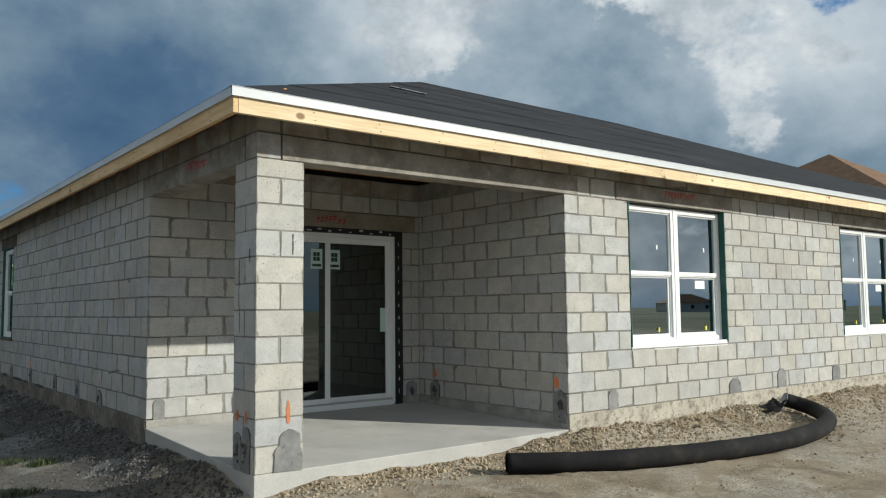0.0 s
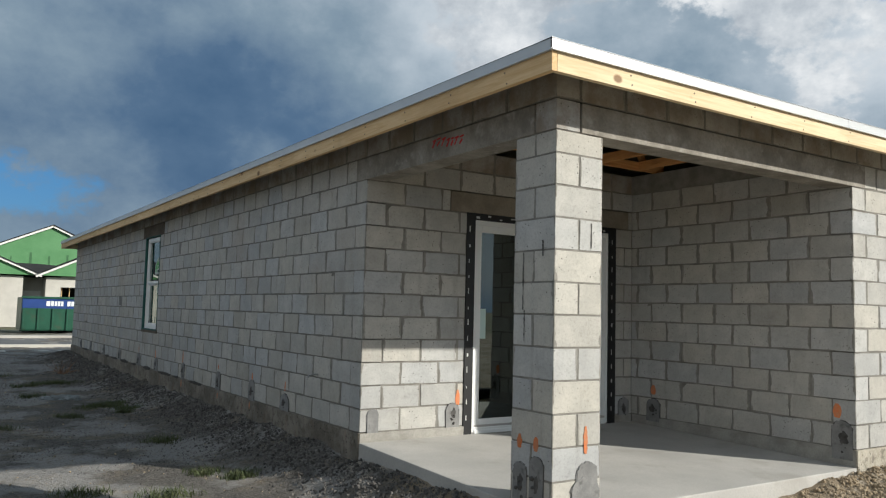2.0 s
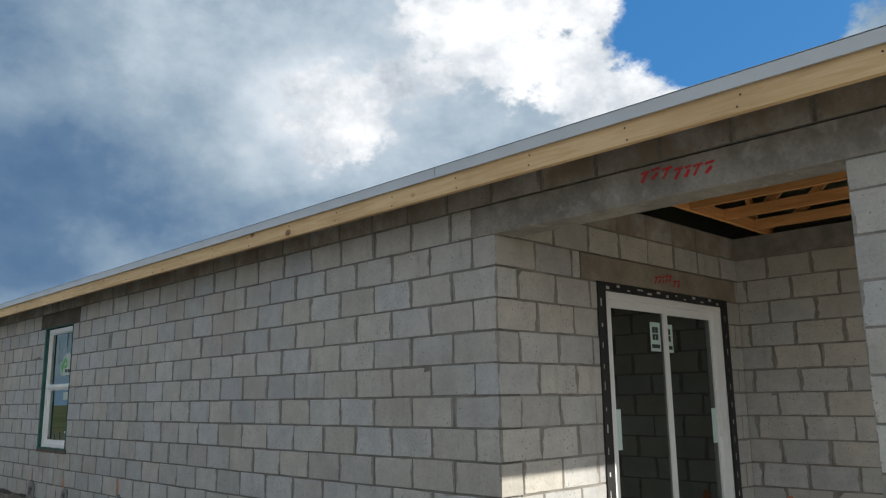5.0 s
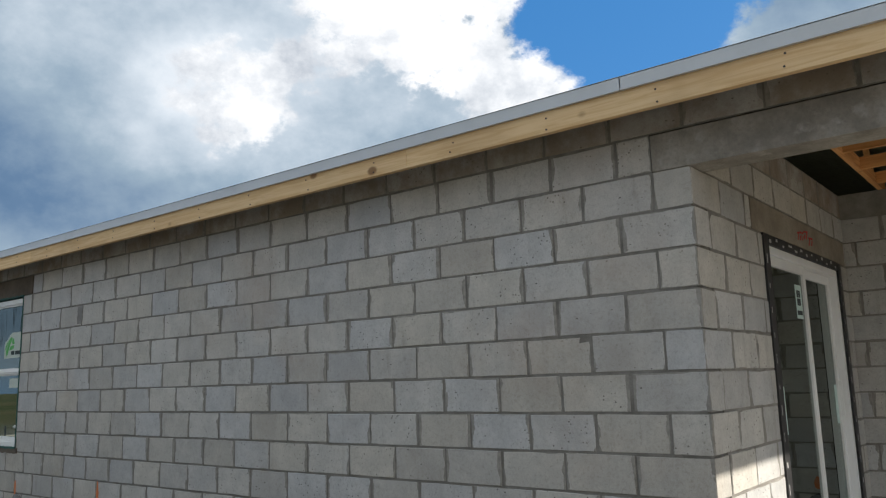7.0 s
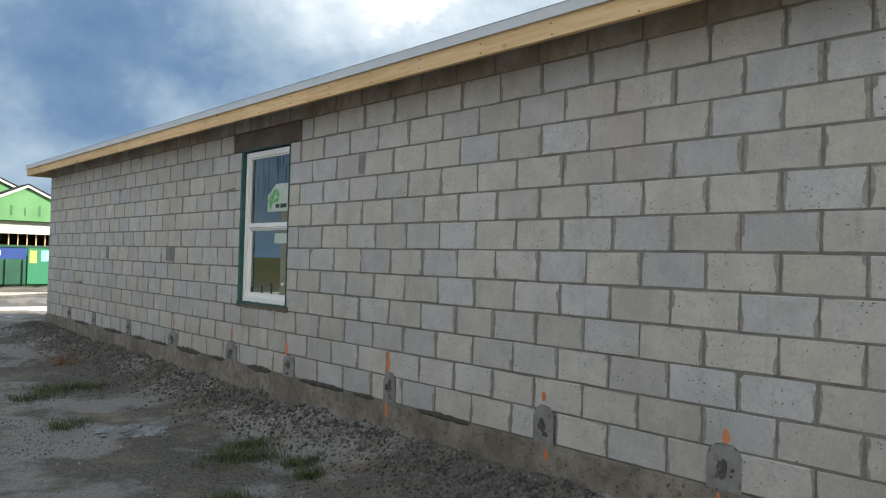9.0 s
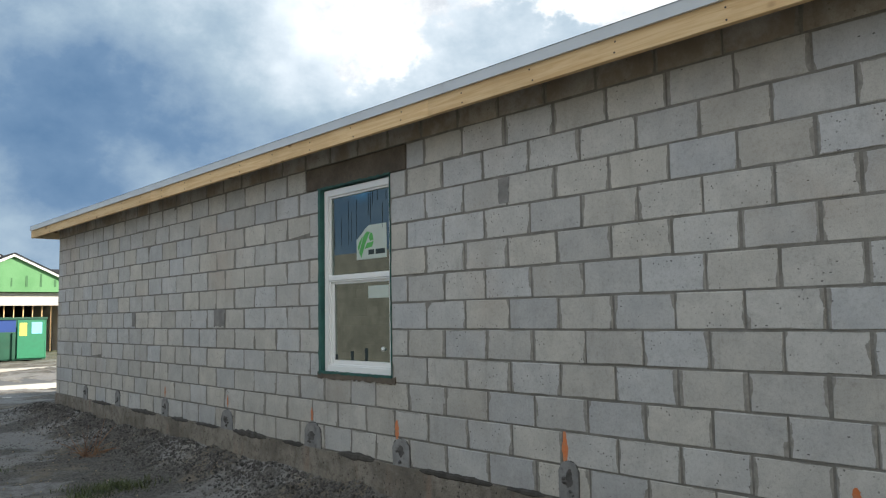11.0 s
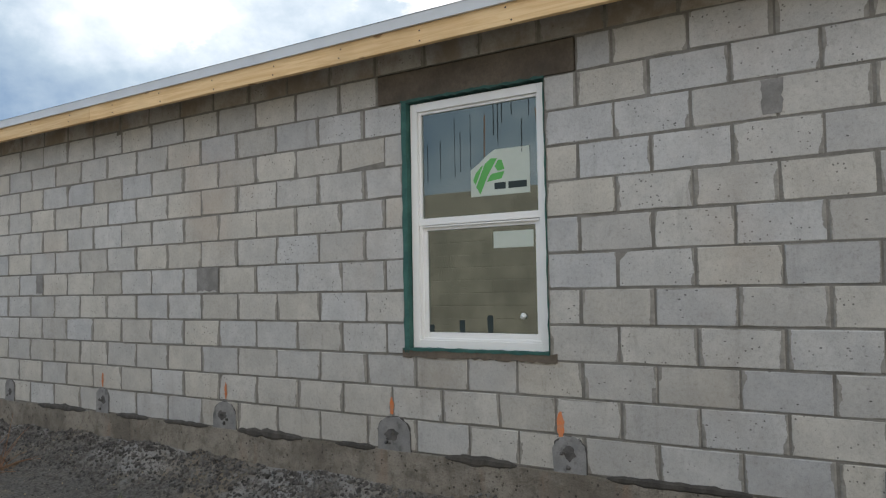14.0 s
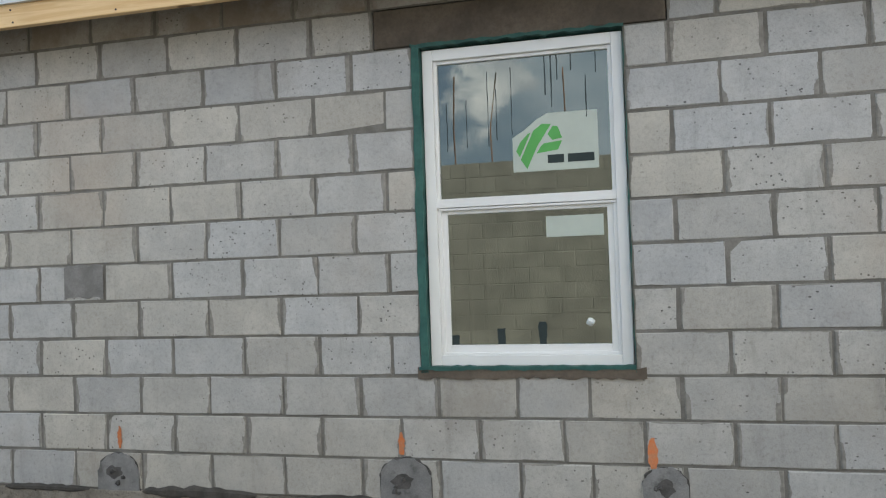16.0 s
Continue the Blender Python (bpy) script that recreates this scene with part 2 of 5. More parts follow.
def wood_material(name, pale, dark, axis):
    m, n = material(name)
    p = place(n)
    stretch = [16.0, 16.0, 16.0]
    stretch[axis] = 0.8
    grain = n.noise(n.vec("MULTIPLY", p, tuple(stretch)), 2.2, 6, 0.6, 2.0, 1.2)
    r = n.node("ShaderNodeObjectInfo").outputs["Random"]
    c = n.mix(n.step(grain, 0.35, 0.7), pale, dark)
    knots = [5.0, 5.0, 5.0]
    knots[axis] = 3.4
    k = n.voronoi(n.vec("MULTIPLY", p, tuple(knots)), 1.0)
    c = n.mix(n.math("MULTIPLY", n.math("SUBTRACT", 1.0, n.step(k, 0.09, 0.17)), 0.8), c, (0.16, 0.07, 0.025))
    c = n.mix(n.math("MULTIPLY", n.step(n.noise(p, 1.3, 4), 0.5, 0.7), 0.35), c, tuple(v * 0.72 for v in dark))
    c = n.mix(1.0, c, n.node_grey(n.math("ADD", 0.88, n.math("MULTIPLY", r, 0.22))), "MULTIPLY")
    n.shade(c, 0.75, n.bump(grain, 0.25, 0.002), 0.0, 0.3)
    return m


def plain(name, colour, rough=0.5, metal=0.0, wear=0.12, scale=7.0, spec=0.5):
    m, n = material(name)
    p = place(n)
    f = n.noise(p, scale, 5, 0.6)
    c = n.mix(n.step(f, 0.35, 0.75), colour, tuple(v * (1 - wear) for v in colour))
    n.shade(c, n.math("ADD", rough, n.math("MULTIPLY", n.math("SUBTRACT", f, 0.5), 0.2)), n.bump(n.noise(p, scale * 12, 3), 0.05, 0.001), metal, spec)
    return m


def glass_material(name, tint, gloss, sheen=(0.86, 0.94, 0.90)):
    """A pane: what lies behind it shows tinted, under a clear reflection."""
    m, n = material(name)
    see = n.node("ShaderNodeBsdfTransparent")
    n.put(see.inputs[0], tint)
    shine = n.node("ShaderNodeBsdfGlossy")
    shine.inputs["Roughness"].default_value = 0.0
    n.put(shine.inputs[0], sheen)
    f = n.node("ShaderNodeFresnel")
    f.inputs[0].default_value = 1.6
    k = n.node("ShaderNodeMixShader")
    n.put(k.inputs[0], n.math("ADD", gloss, n.math("MULTIPLY", f.outputs[0], 0.9), clamp=True))
    n.tree.links.new(see.outputs[0], k.inputs[1]), n.tree.links.new(shine.outputs[0], k.inputs[2])
    n.finish(k.outputs[0])
    return m


def ground_material():
    m, n = material("yard_soil")
    p = place(n)
    big, mid, fine = n.noise(p, 0.33, 6, 0.6), n.noise(p, 2.1, 7, 0.65), n.noise(p, 38.0, 5, 0.7)
    c = n.mix(n.step(big, 0.36, 0.66), (0.25, 0.20, 0.14), (0.365, 0.30, 0.215))
    damp = n.noise(n.vec("ADD", p, (5.0, 2.0, 0.0)), 1.25, 7, 0.68)
    c = n.mix(n.math("MULTIPLY", n.step(damp, 0.53, 0.62), 0.55), c, (0.15, 0.12, 0.085))
    c = n.mix(n.math("MULTIPLY", n.step(mid, 0.48, 0.70), 0.5), c, (0.17, 0.135, 0.095))
    c = n.mix(n.math("MULTIPLY", n.step(fine, 0.50, 0.74), 0.5), c, (0.085, 0.072, 0.056))
    grit = n.voronoi(p, 55.0)
    c = n.mix(n.math("MULTIPLY", n.math("LESS_THAN", grit, 0.24), n.math("MULTIPLY", n.step(damp, 0.40, 0.60), 0.6)), c, (0.27, 0.25, 0.225))
    # side yard: gritty soil, house's shade darkened into its colour; sand behind the house
    xy = n.node("ShaderNodeSeparateXYZ")
    n.put(xy.inputs[0], p)
    side_shade = n.math("ADD", n.math("SUBTRACT", n.math("MULTIPLY", xy.outputs[1], 0.55), xy.outputs[0]), n.math("MULTIPLY", n.math("SUBTRACT", mid, 0.5), 3.0))
    c = n.mix(n.math("MULTIPLY", n.math("MULTIPLY", n.step(side_shade, 0.4, 1.6), n.step(n.noise(p, 1.7, 7, 0.68), 0.80, 0.46)), 0.92), c, n.mix(n.step(fine, 0.4, 0.6), (0.068, 0.065, 0.061), (0.160, 0.153, 0.144)))
    dry = n.mix(n.step(side_shade, 0.4, 1.6), (0.43, 0.385, 0.315), (0.31, 0.303, 0.292))
    c = n.mix(n.math("MULTIPLY", n.math("MULTIPLY", n.step(n.noise(p, 0.8, 7, 0.68), 0.46, 0.56), n.step(fine, 0.68, 0.45)), 0.85), c, dry)
    far = n.step(n.vec("LENGTH", p, None, out=1), 26.0, 60.0)
    c = n.mix(far, c, n.mix(n.step(n.noise(p, 0.05, 4), 0.4, 0.6), (0.06, 0.085, 0.03), (0.13, 0.12, 0.06)))
    h = n.math("ADD", n.math("MULTIPLY", mid, 0.5), n.math("MULTIPLY", fine, 0.6))
    n.shade(c, 0.97, n.bump(h, 0.9, 0.04), 0.0, 0.2)
    return m


BLOCK = block_material("concrete_block")
BLOCK_FAR = block_material("concrete_block_joined", True)
BLOCK_BROWN = block_material("brown_bond_beam_block", False, True)
BLOCK_BROWN_FAR = block_material("brown_bond_beam_joined", True, True)
MORTAR = grainy("mortar", (0.170, 0.161, 0.143), (0.270, 0.258, 0.232), 7.0, 120.0, 0.97, 0.6, 0.005)
PRECAST = grainy("precast_concrete", (0.19, 0.172, 0.146), (0.345, 0.32, 0.28), 3.6, 55.0, 0.92, 0.6, 0.005, (0.42, 0.40, 0.365), 8.0, 0.03)
LINTEL_DARK = grainy("stained_lintel", (0.085, 0.07, 0.055), (0.16, 0.13, 0.10), 3.0, 60.0, 0.9, 0.4, 0.003, (0.06, 0.05, 0.04), 4.0, 0.03)
LINTEL_BROWN = grainy("brown_lintel", (0.22, 0.19, 0.152), (0.33, 0.295, 0.24), 3.0, 60.0, 0.9, 0.4, 0.003, (0.16, 0.135, 0.105), 4.0, 0.03)


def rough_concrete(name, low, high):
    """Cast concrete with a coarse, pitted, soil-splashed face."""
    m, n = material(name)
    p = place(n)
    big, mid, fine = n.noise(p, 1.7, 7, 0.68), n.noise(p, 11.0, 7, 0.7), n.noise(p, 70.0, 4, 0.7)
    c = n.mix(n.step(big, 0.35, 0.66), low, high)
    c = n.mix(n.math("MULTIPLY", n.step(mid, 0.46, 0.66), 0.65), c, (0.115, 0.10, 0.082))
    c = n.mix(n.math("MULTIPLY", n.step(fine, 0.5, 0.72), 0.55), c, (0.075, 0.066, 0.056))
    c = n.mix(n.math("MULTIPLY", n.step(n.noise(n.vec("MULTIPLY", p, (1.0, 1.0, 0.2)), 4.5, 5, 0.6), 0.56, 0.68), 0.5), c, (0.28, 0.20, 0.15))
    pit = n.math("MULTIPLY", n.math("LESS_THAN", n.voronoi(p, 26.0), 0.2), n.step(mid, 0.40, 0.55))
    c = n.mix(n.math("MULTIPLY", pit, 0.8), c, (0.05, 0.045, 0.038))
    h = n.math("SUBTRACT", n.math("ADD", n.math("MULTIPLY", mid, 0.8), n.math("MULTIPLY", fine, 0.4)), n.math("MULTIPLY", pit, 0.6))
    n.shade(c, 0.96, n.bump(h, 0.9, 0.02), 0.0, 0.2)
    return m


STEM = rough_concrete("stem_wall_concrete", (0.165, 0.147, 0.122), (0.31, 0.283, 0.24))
# same concrete, paler: the rear side's sunlight is put into the colour
STEM_SUNLIT = rough_concrete("sunlit_stem_concrete", (0.40, 0.365, 0.30), (0.54, 0.50, 0.42))
UPSTAND = grainy("porch_upstand_concrete", (0.27, 0.26, 0.235), (0.40, 0.385, 0.35), 5.0, 70.0, 0.95, 0.8, 0.012, (0.17, 0.155, 0.13), 3.0, 0.0)
NAIL = plain("nail_heads", (0.06, 0.05, 0.045), 0.5, 0.6)
SLAB = grainy("porch_slab_concrete", (0.40, 0.39, 0.37), (0.50, 0.485, 0.455), 1.3, 90.0, 0.85, 0.2, 0.002, (0.33, 0.31, 0.28), 2.2, 0.0)
PATCH = grainy("grout_patch", (0.19, 0.19, 0.188), (0.27, 0.268, 0.262), 9.0, 110.0, 0.95, 0.7, 0.006, (0.08, 0.078, 0.075), 14.0, 0.12)
PATCH_RIM = grainy("grout_patch_rim", (0.060, 0.058, 0.055), (0.115, 0.11, 0.105), 14.0, 110.0, 0.95, 0.7, 0.006)
ORANGE = grainy("orange_marking_paint", (0.66, 0.19, 0.06), (0.52, 0.24, 0.13), 25.0, 160.0, 0.8, 0.2, 0.002)
RED = grainy("red_marking_paint", (0.55, 0.03, 0.03), (0.42, 0.05, 0.05), 25.0, 160.0, 0.8, 0.1, 0.001)
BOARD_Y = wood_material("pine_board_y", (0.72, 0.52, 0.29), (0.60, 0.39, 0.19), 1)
# boards along x are paler: the south eave's sunlight is in their colour
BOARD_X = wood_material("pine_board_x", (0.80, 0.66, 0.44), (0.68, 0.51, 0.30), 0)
TRUSS_Y = wood_material("truss_lumber_y", (0.66, 0.34, 0.13), (0.50, 0.23, 0.08), 1)
TRUSS_X = wood_material("truss_lumber_x", (0.66, 0.34, 0.13), (0.50, 0.23, 0.08), 0)
DECK = grainy("roof_sheathing", (0.22, 0.24, 0.17), (0.30, 0.31, 0.23), 7.0, 45.0, 0.9, 0.3, 0.003)
DRIP = plain("white_drip_edge", (0.54, 0.56, 0.57), 0.38, 0.0, 0.08, 3.0)
FELT = grainy("black_roof_felt", (0.020, 0.021, 0.024), (0.034, 0.035, 0.039), 0.9, 40.0, 0.92, 0.5, 0.006, (0.055, 0.055, 0.056), 0.7, 0.06, spec=0.2)
VINYL = plain("white_vinyl", (0.80, 0.81, 0.80), 0.35, 0.0, 0.06, 3.0)
TRACK = plain("grey_track", (0.28, 0.30, 0.31), 0.4, 0.0, 0.2, 6.0)
GREEN_SEAL = grainy("green_sealant", (0.02, 0.085, 0.075), (0.04, 0.13, 0.11), 9.0, 60.0, 0.7, 0.5, 0.004)
TAPE = plain("black_flashing_tape", (0.012, 0.012, 0.013), 0.42, 0.0, 0.3, 9.0)
TAPE_PRINT = plain("tape_print", (0.55, 0.55, 0.54), 0.6)
LABEL_WHITE = plain("sticker_paper", (0.74, 0.77, 0.75), 0.6, 0.0, 0.05)
LABEL_AQUA = plain("pale_aqua_sticker", (0.55, 0.70, 0.66), 0.6, 0.0, 0.05)
LABEL_GREEN = plain("leaf_green_print", (0.10, 0.42, 0.10), 0.6, 0.0, 0.15)
LABEL_INK = plain("dark_print", (0.02, 0.035, 0.035), 0.7)
YELLOW = plain("yellow_tag", (0.72, 0.66, 0.10), 0.6)
GLASS = glass_material("window_glass", (0.22, 0.26, 0.23), 0.14)
COATED_GLASS = glass_material("coated_window_glass", (0.16, 0.20, 0.20), 0.32, (0.84, 0.94, 1.0))
DOOR_GLASS = glass_material("door_glass", (0.15, 0.18, 0.175), 0.08)
PIPE = grainy("black_drain_sleeve", (0.010, 0.010, 0.011), (0.022, 0.021, 0.021), 3.0, 90.0, 0.85, 0.4, 0.002, (0.045, 0.038, 0.03), 3.0, 0.0, spec=0.15)
SOIL = ground_material()
CLOD = grainy("soil_clods", (0.27, 0.212, 0.142), (0.44, 0.36, 0.25), 6.0, 60.0, 0.97, 0.7, 0.01, (0.12, 0.096, 0.068), 4.0, 0.25, island=True)
GRAVEL = grainy("crushed_rubble", (0.066, 0.062, 0.058), (0.155, 0.147, 0.137), 7.0, 70.0, 0.95, 0.6, 0.008, None, 5.0, 0.55, island=True)
STONE = grainy("pale_broken_concrete", (0.19, 0.215, 0.22), (0.28, 0.305, 0.31), 12.0, 60.0, 0.92, 0.8, 0.012)
GRASS = grainy("weed_grass", (0.05, 0.075, 0.028), (0.115, 0.125, 0.055), 8.0, 30.0, 0.8, 0.1, 0.002, None, 1.0, 0.3, island=True)
TWIG = grainy("dry_twigs", (0.17, 0.085, 0.05), (0.28, 0.17, 0.10), 9.0, 40.0, 0.85, 0.2, 0.002)
ASPHALT = grainy("road_asphalt", (0.12, 0.12, 0.122), (0.17, 0.17, 0.17), 0.6, 50.0, 0.9, 0.4, 0.004)
KERB = grainy("kerb_concrete", (0.44, 0.42, 0.38), (0.55, 0.53, 0.48), 1.2, 40.0, 0.9, 0.3, 0.003)
ZIP = grainy("green_sheathing_board", (0.075, 0.215, 0.085), (0.11, 0.27, 0.12), 0.8, 20.0, 0.7, 0.1, 0.002, None, 1.0, 0.06)
ZIP_PRINT = plain("sheathing_print", (0.04, 0.13, 0.05), 0.7)
PAINT_WHITE = plain("white_trim", (0.74, 0.74, 0.71), 0.6, 0.0, 0.1)
PRIMED = grainy("primed_block", (0.50, 0.48, 0.44), (0.60, 0.58, 0.53), 1.5, 30.0, 0.9, 0.3, 0.004)
DARK = plain("dark_opening", (0.02, 0.018, 0.016), 0.9)
BIN_GREEN = grainy("green_steel_paint", (0.008, 0.060, 0.035), (0.014, 0.085, 0.05), 2.0, 30.0, 0.45, 0.15, 0.002, (0.05, 0.05, 0.03), 1.6)
BIN_BLUE = grainy("blue_steel_paint", (0.012, 0.045, 0.19), (0.02, 0.06, 0.24), 2.0, 30.0, 0.45, 0.15, 0.002, (0.05, 0.05, 0.05), 1.6)
SHINGLE = grainy("brown_shingles", (0.15, 0.085, 0.045), (0.23, 0.135, 0.075), 2.5, 9.0, 0.9, 0.5, 0.01)
STEEL = plain("galvanised_stud", (0.42, 0.43, 0.43), 0.35, 0.8, 0.15)
RUST = grainy("rusty_rebar", (0.10, 0.06, 0.04), (0.18, 0.10, 0.06), 30.0, 120.0, 0.8, 0.3, 0.002)
SOFT_PAPER = plain("paper_behind_glass", (0.50, 0.56, 0.50), 0.6, 0.0, 0.08)
# darker copy of the block tone: the neighbour wall's shade is in the colour
NEIGHBOUR_DARK = grainy("darkened_neighbour_block", (0.165, 0.165, 0.15), (0.24, 0.24, 0.215), 2.5, 60.0, 0.95, 0.4, 0.004, None, 1.0, 0.08, island=True)

# ---------------------------------------------------------------- mesh helpers


def box(bm, a, b, bevel=0.0, mi=0):
    """A box between two corners, its edges rounded off when bevel is given."""
    lo, hi = [min(p) for p in zip(a, b)], [max(p) for p in zip(a, b)]
    v = [bm.verts.new((x, y, z)) for z in (lo[2], hi[2]) for y in (lo[1], hi[1]) for x in (lo[0], hi[0])]
    faces = [bm.faces.new([v[i] for i in f]) for f in ((0, 2, 3, 1), (4, 5, 7, 6), (0, 1, 5, 4), (2, 6, 7, 3), (0, 4, 6, 2), (1, 3, 7, 5))]
    for f in faces:
        f.material_index = mi
    if bevel:
        edges = list({e for f in faces for e in f.edges})
        bmesh.ops.bevel(bm, geom=edges, offset=bevel, segments=2, affect="EDGES", profile=0.6)
    return bm


def boxes(*pairs, bevel=0.0):
    bm = bmesh.new()
    for a, b in pairs:
        box(bm, a, b, bevel)
    return bm


def beam(bm, p, q, w, h, up=(0, 0, 1)):
    """A straight stick of section w by h from p to q."""
    p, q, up = Vector(p), Vector(q), Vector(up)
    d = (q - p).normalized()
    s = d.cross(up).normalized()
    u = s.cross(d)
    ring = [[bm.verts.new(c + s * (i * w / 2) + u * (j * h / 2)) for i, j in ((-1, -1), (1, -1), (1, 1), (-1, 1))] for c in (p, q)]
    for i in range(4):
        bm.faces.new((ring[0][i], ring[0][(i + 1) % 4], ring[1][(i + 1) % 4], ring[1][i]))
    bm.faces.new(ring[0][::-1]), bm.faces.new(ring[1])
    return bm


def tube(bm, pts, radius, sides=14, flat=1.0):
    """A round tube along points; radius may be one number or one for each point."""
    pts = [Vector(p) for p in pts]
    rings = []
    for i, p in enumerate(pts):
        d = (pts[min(i + 1, len(pts) - 1)] - pts[max(i - 1, 0)]).normalized()
        s = d.cross(Vector((0, 0, 1))).normalized() if abs(d.z) < 0.99 else Vector((1, 0, 0))
        u = s.cross(d)
        r = radius[i] if isinstance(radius, (list, tuple)) else radius
        rings.append([bm.verts.new(p + s * (r * math.cos(a)) + u * (r * flat * math.sin(a))) for a in (2 * math.pi * k / sides for k in range(sides))])
    for a, b in zip(rings, rings[1:]):
        for k in range(sides):
            f = bm.faces.new((a[k], a[(k + 1) % sides], b[(k + 1) % sides], b[k]))
            f.smooth = True
    return rings


def mesh_of(name, bm, *mats):
    bmesh.ops.recalc_face_normals(bm, faces=bm.faces)
    me = bpy.data.meshes.new(name)
    bm.to_mesh(me)
    bm.free()
    for m in mats:
        me.materials.append(m)
    return me


def part(name, bm, mat, parent, label="", m=None):
    ob = new(name, mesh_of(name, bm, mat))
    ob.parent = parent
    if m is not None:
        ob.matrix_basis = m
    return tagged(ob, label)


def structure(name, bm, mat, label, category):
    return tagged(new(name, mesh_of(name, bm, mat)), label, category, kind="structure")


def thing(name, m, label, category, group=""):
    ob = new(name)
    ob.empty_display_size = 0.1
    ob.matrix_basis = m
    return tagged(ob, label, category, group)


def solid(name, bm, mat, label, category, group="", m=None, kind=""):
    ob = new(name, mesh_of(name, bm, mat))
    if m is not None:
        ob.matrix_basis = m
    return tagged(ob, label, category, group, kind)


def lump(bm, centre, size, rng, squash=0.7, rough=0.25):
    """One irregular stone."""
    r = bmesh.ops.create_icosphere(bm, subdivisions=1, radius=1.0)
    k = [size * rng.uniform(0.7, 1.3) for _ in range(3)]
    turn = Euler((rng.uniform(0, 6), rng.uniform(0, 6), rng.uniform(0, 6))).to_matrix()
    for v in r["verts"]:
        v.co *= 1 + rng.uniform(-rough, rough)
        v.co = turn @ Vector((v.co.x * k[0], v.co.y * k[1], v.co.z * k[2]))
        v.co.z *= squash
        v.co += Vector(centre)


# ---------------------------------------------------------------- ground height


def yard(x, y):
    """Height of the soil: a loose bank of spoil along the walls, ruts further out."""
    if x > 0.07 and y > 0.07 and y < 18.3 and x < 17.5:
        return GROUND - 0.3      # under the house
    drop = min(1.0, max(0.0, (0.5 - x) / 1.1)) * min(1.0, max(0.0, (y + 2.5) / 2.5)) * min(1.0, max(0.0, (20.0 - y) / 4.0))
    base = GROUND - 0.14 * drop * drop * (3 - 2 * drop) + 0.035 * noise.fractal((x * 0.35, y * 0.35, 3.1), 1.0, 2.0, 4) + 0.026 * noise.fractal((x * 2.6, y * 2.6, 9.0), 0.8, 2.0, 4)
    if y > -1.5 and y < 20.5:
        bank = math.exp(-((max(0.0, -x) / 0.42) ** 2))
        edge = min(1.0, max(0.0, (y + 0.2) / 0.8)) * min(1.0, max(0.0, (20.0 - y) / 1.5))
        base += bank * edge * (0.155 + 0.05 * noise.noise((x * 3, y * 1.7, 0)) + 0.02 * noise.fractal((x * 9, y * 9, 1), 0.7, 2.0, 3))
    if x > 2.2:
        bank = math.exp(-((max(0.0, -y - 0.05) / 0.42) ** 2))
        base += bank * min(1.0, (x - 2.2) / 1.2) * (0.10 + 0.06 * noise.noise((x * 2.2, y * 3, 5)) + 0.035 * noise.fractal((x * 8, y * 8, 2), 0.7, 2.0, 3))
    if y > 19.0:
        base -= 0.12 * min(1.0, (y - 19.0) / 5.0)
    return base


def build_ground():
    def axis(lo, hi, step, far):
        inner = list(np.arange(lo, hi + 1e-6, step))
        out, d, a = [], step * 1.5, hi
        while a < far:
            a += d
            d *= 1.35
            out.append(a)
        low, d, a = [], step * 1.5, lo
        while a > -far:
            a -= d
            d *= 1.35
            low.append(a)
        return low[::-1] + inner + out
    xs, ys = axis(-5.0, 11.0, 0.055, 3000), axis(-5.5, 21.0, 0.065, 3000)
    verts = []
    for y in ys:
        for x in xs:
            far = max(abs(x - 3), abs(y - 8))
            z = yard(x, y) if far < 40 else GROUND - 0.12
            verts.append((x, y, z))
    w = len(xs)
    faces = [(j * w + i, j * w + i + 1, (j + 1) * w + i + 1, (j + 1) * w + i) for j in range(len(ys) - 1) for i in range(w - 1)]
    me = bpy.data.meshes.new("ground")
    me.from_pydata(verts, [], faces)
    me.materials.append(SOIL)
    me.polygons.foreach_set("use_smooth", [True] * len(me.polygons))
    tagged(new("ground", me), "bare sandy building-site soil with ruts and clods", "ground", kind="structure")


build_ground()

# ---------------------------------------------------------------- the house: walls of concrete block
YP = 2.517            # back wall of the porch
XP = 3.37             # side wall of the porch
YF = 18.47            # far end of the long wall
XE = 17.6             # far end of the rear wall
TOP = 13 * C
T = 0.2               # wall thickness
PROUD = 0.0035
SLAB_Z = -0.147
W = dict(y0=9.832, y1=10.848, z0=0.655, z1=2.235)
REAR = [(4.386, 6.237), (9.26, 11.11)]
DOOR = dict(x0=1.10, x1=3.10, z1=2.032)

rng = random.Random(11)


def block_mesh(name, length, height, seed):
    """A block with chamfered, slightly uneven arrises; the length runs along x, the face towards -y."""
    r = random.Random(seed)
    bm = bmesh.new()
    uv = bm.loops.layers.uv.new("UVMap")
    l, h, c = length / 2, height / 2, 0.004
    rings = []
    for y, inset in ((0.0, c), (c, 0.0), (T - c, 0.0), (T, c)):
        ring = []
        for sx, sz in ((-1, -1), (1, -1), (1, 1), (-1, 1)):
            j = r.uniform(0.0, 0.007) if inset else r.uniform(0.0, 0.002)
            ring.append(bm.verts.new((sx * (l - inset - j), y + (r.uniform(-0.0015, 0.0015) if inset else 0), sz * (h - inset - r.uniform(-0.001, 0.0035)))))
        rings.append(ring)
    bm.faces.new(rings[0]), bm.faces.new(rings[-1][::-1])
    for a, b in zip(rings, rings[1:]):
        for k in range(4):
            bm.faces.new((a[k], b[k], b[(k + 1) % 4], a[(k + 1) % 4]))
    bm.normal_update()
    for f in bm.faces:
        for lp in f.loops:
            c = lp.vert.co
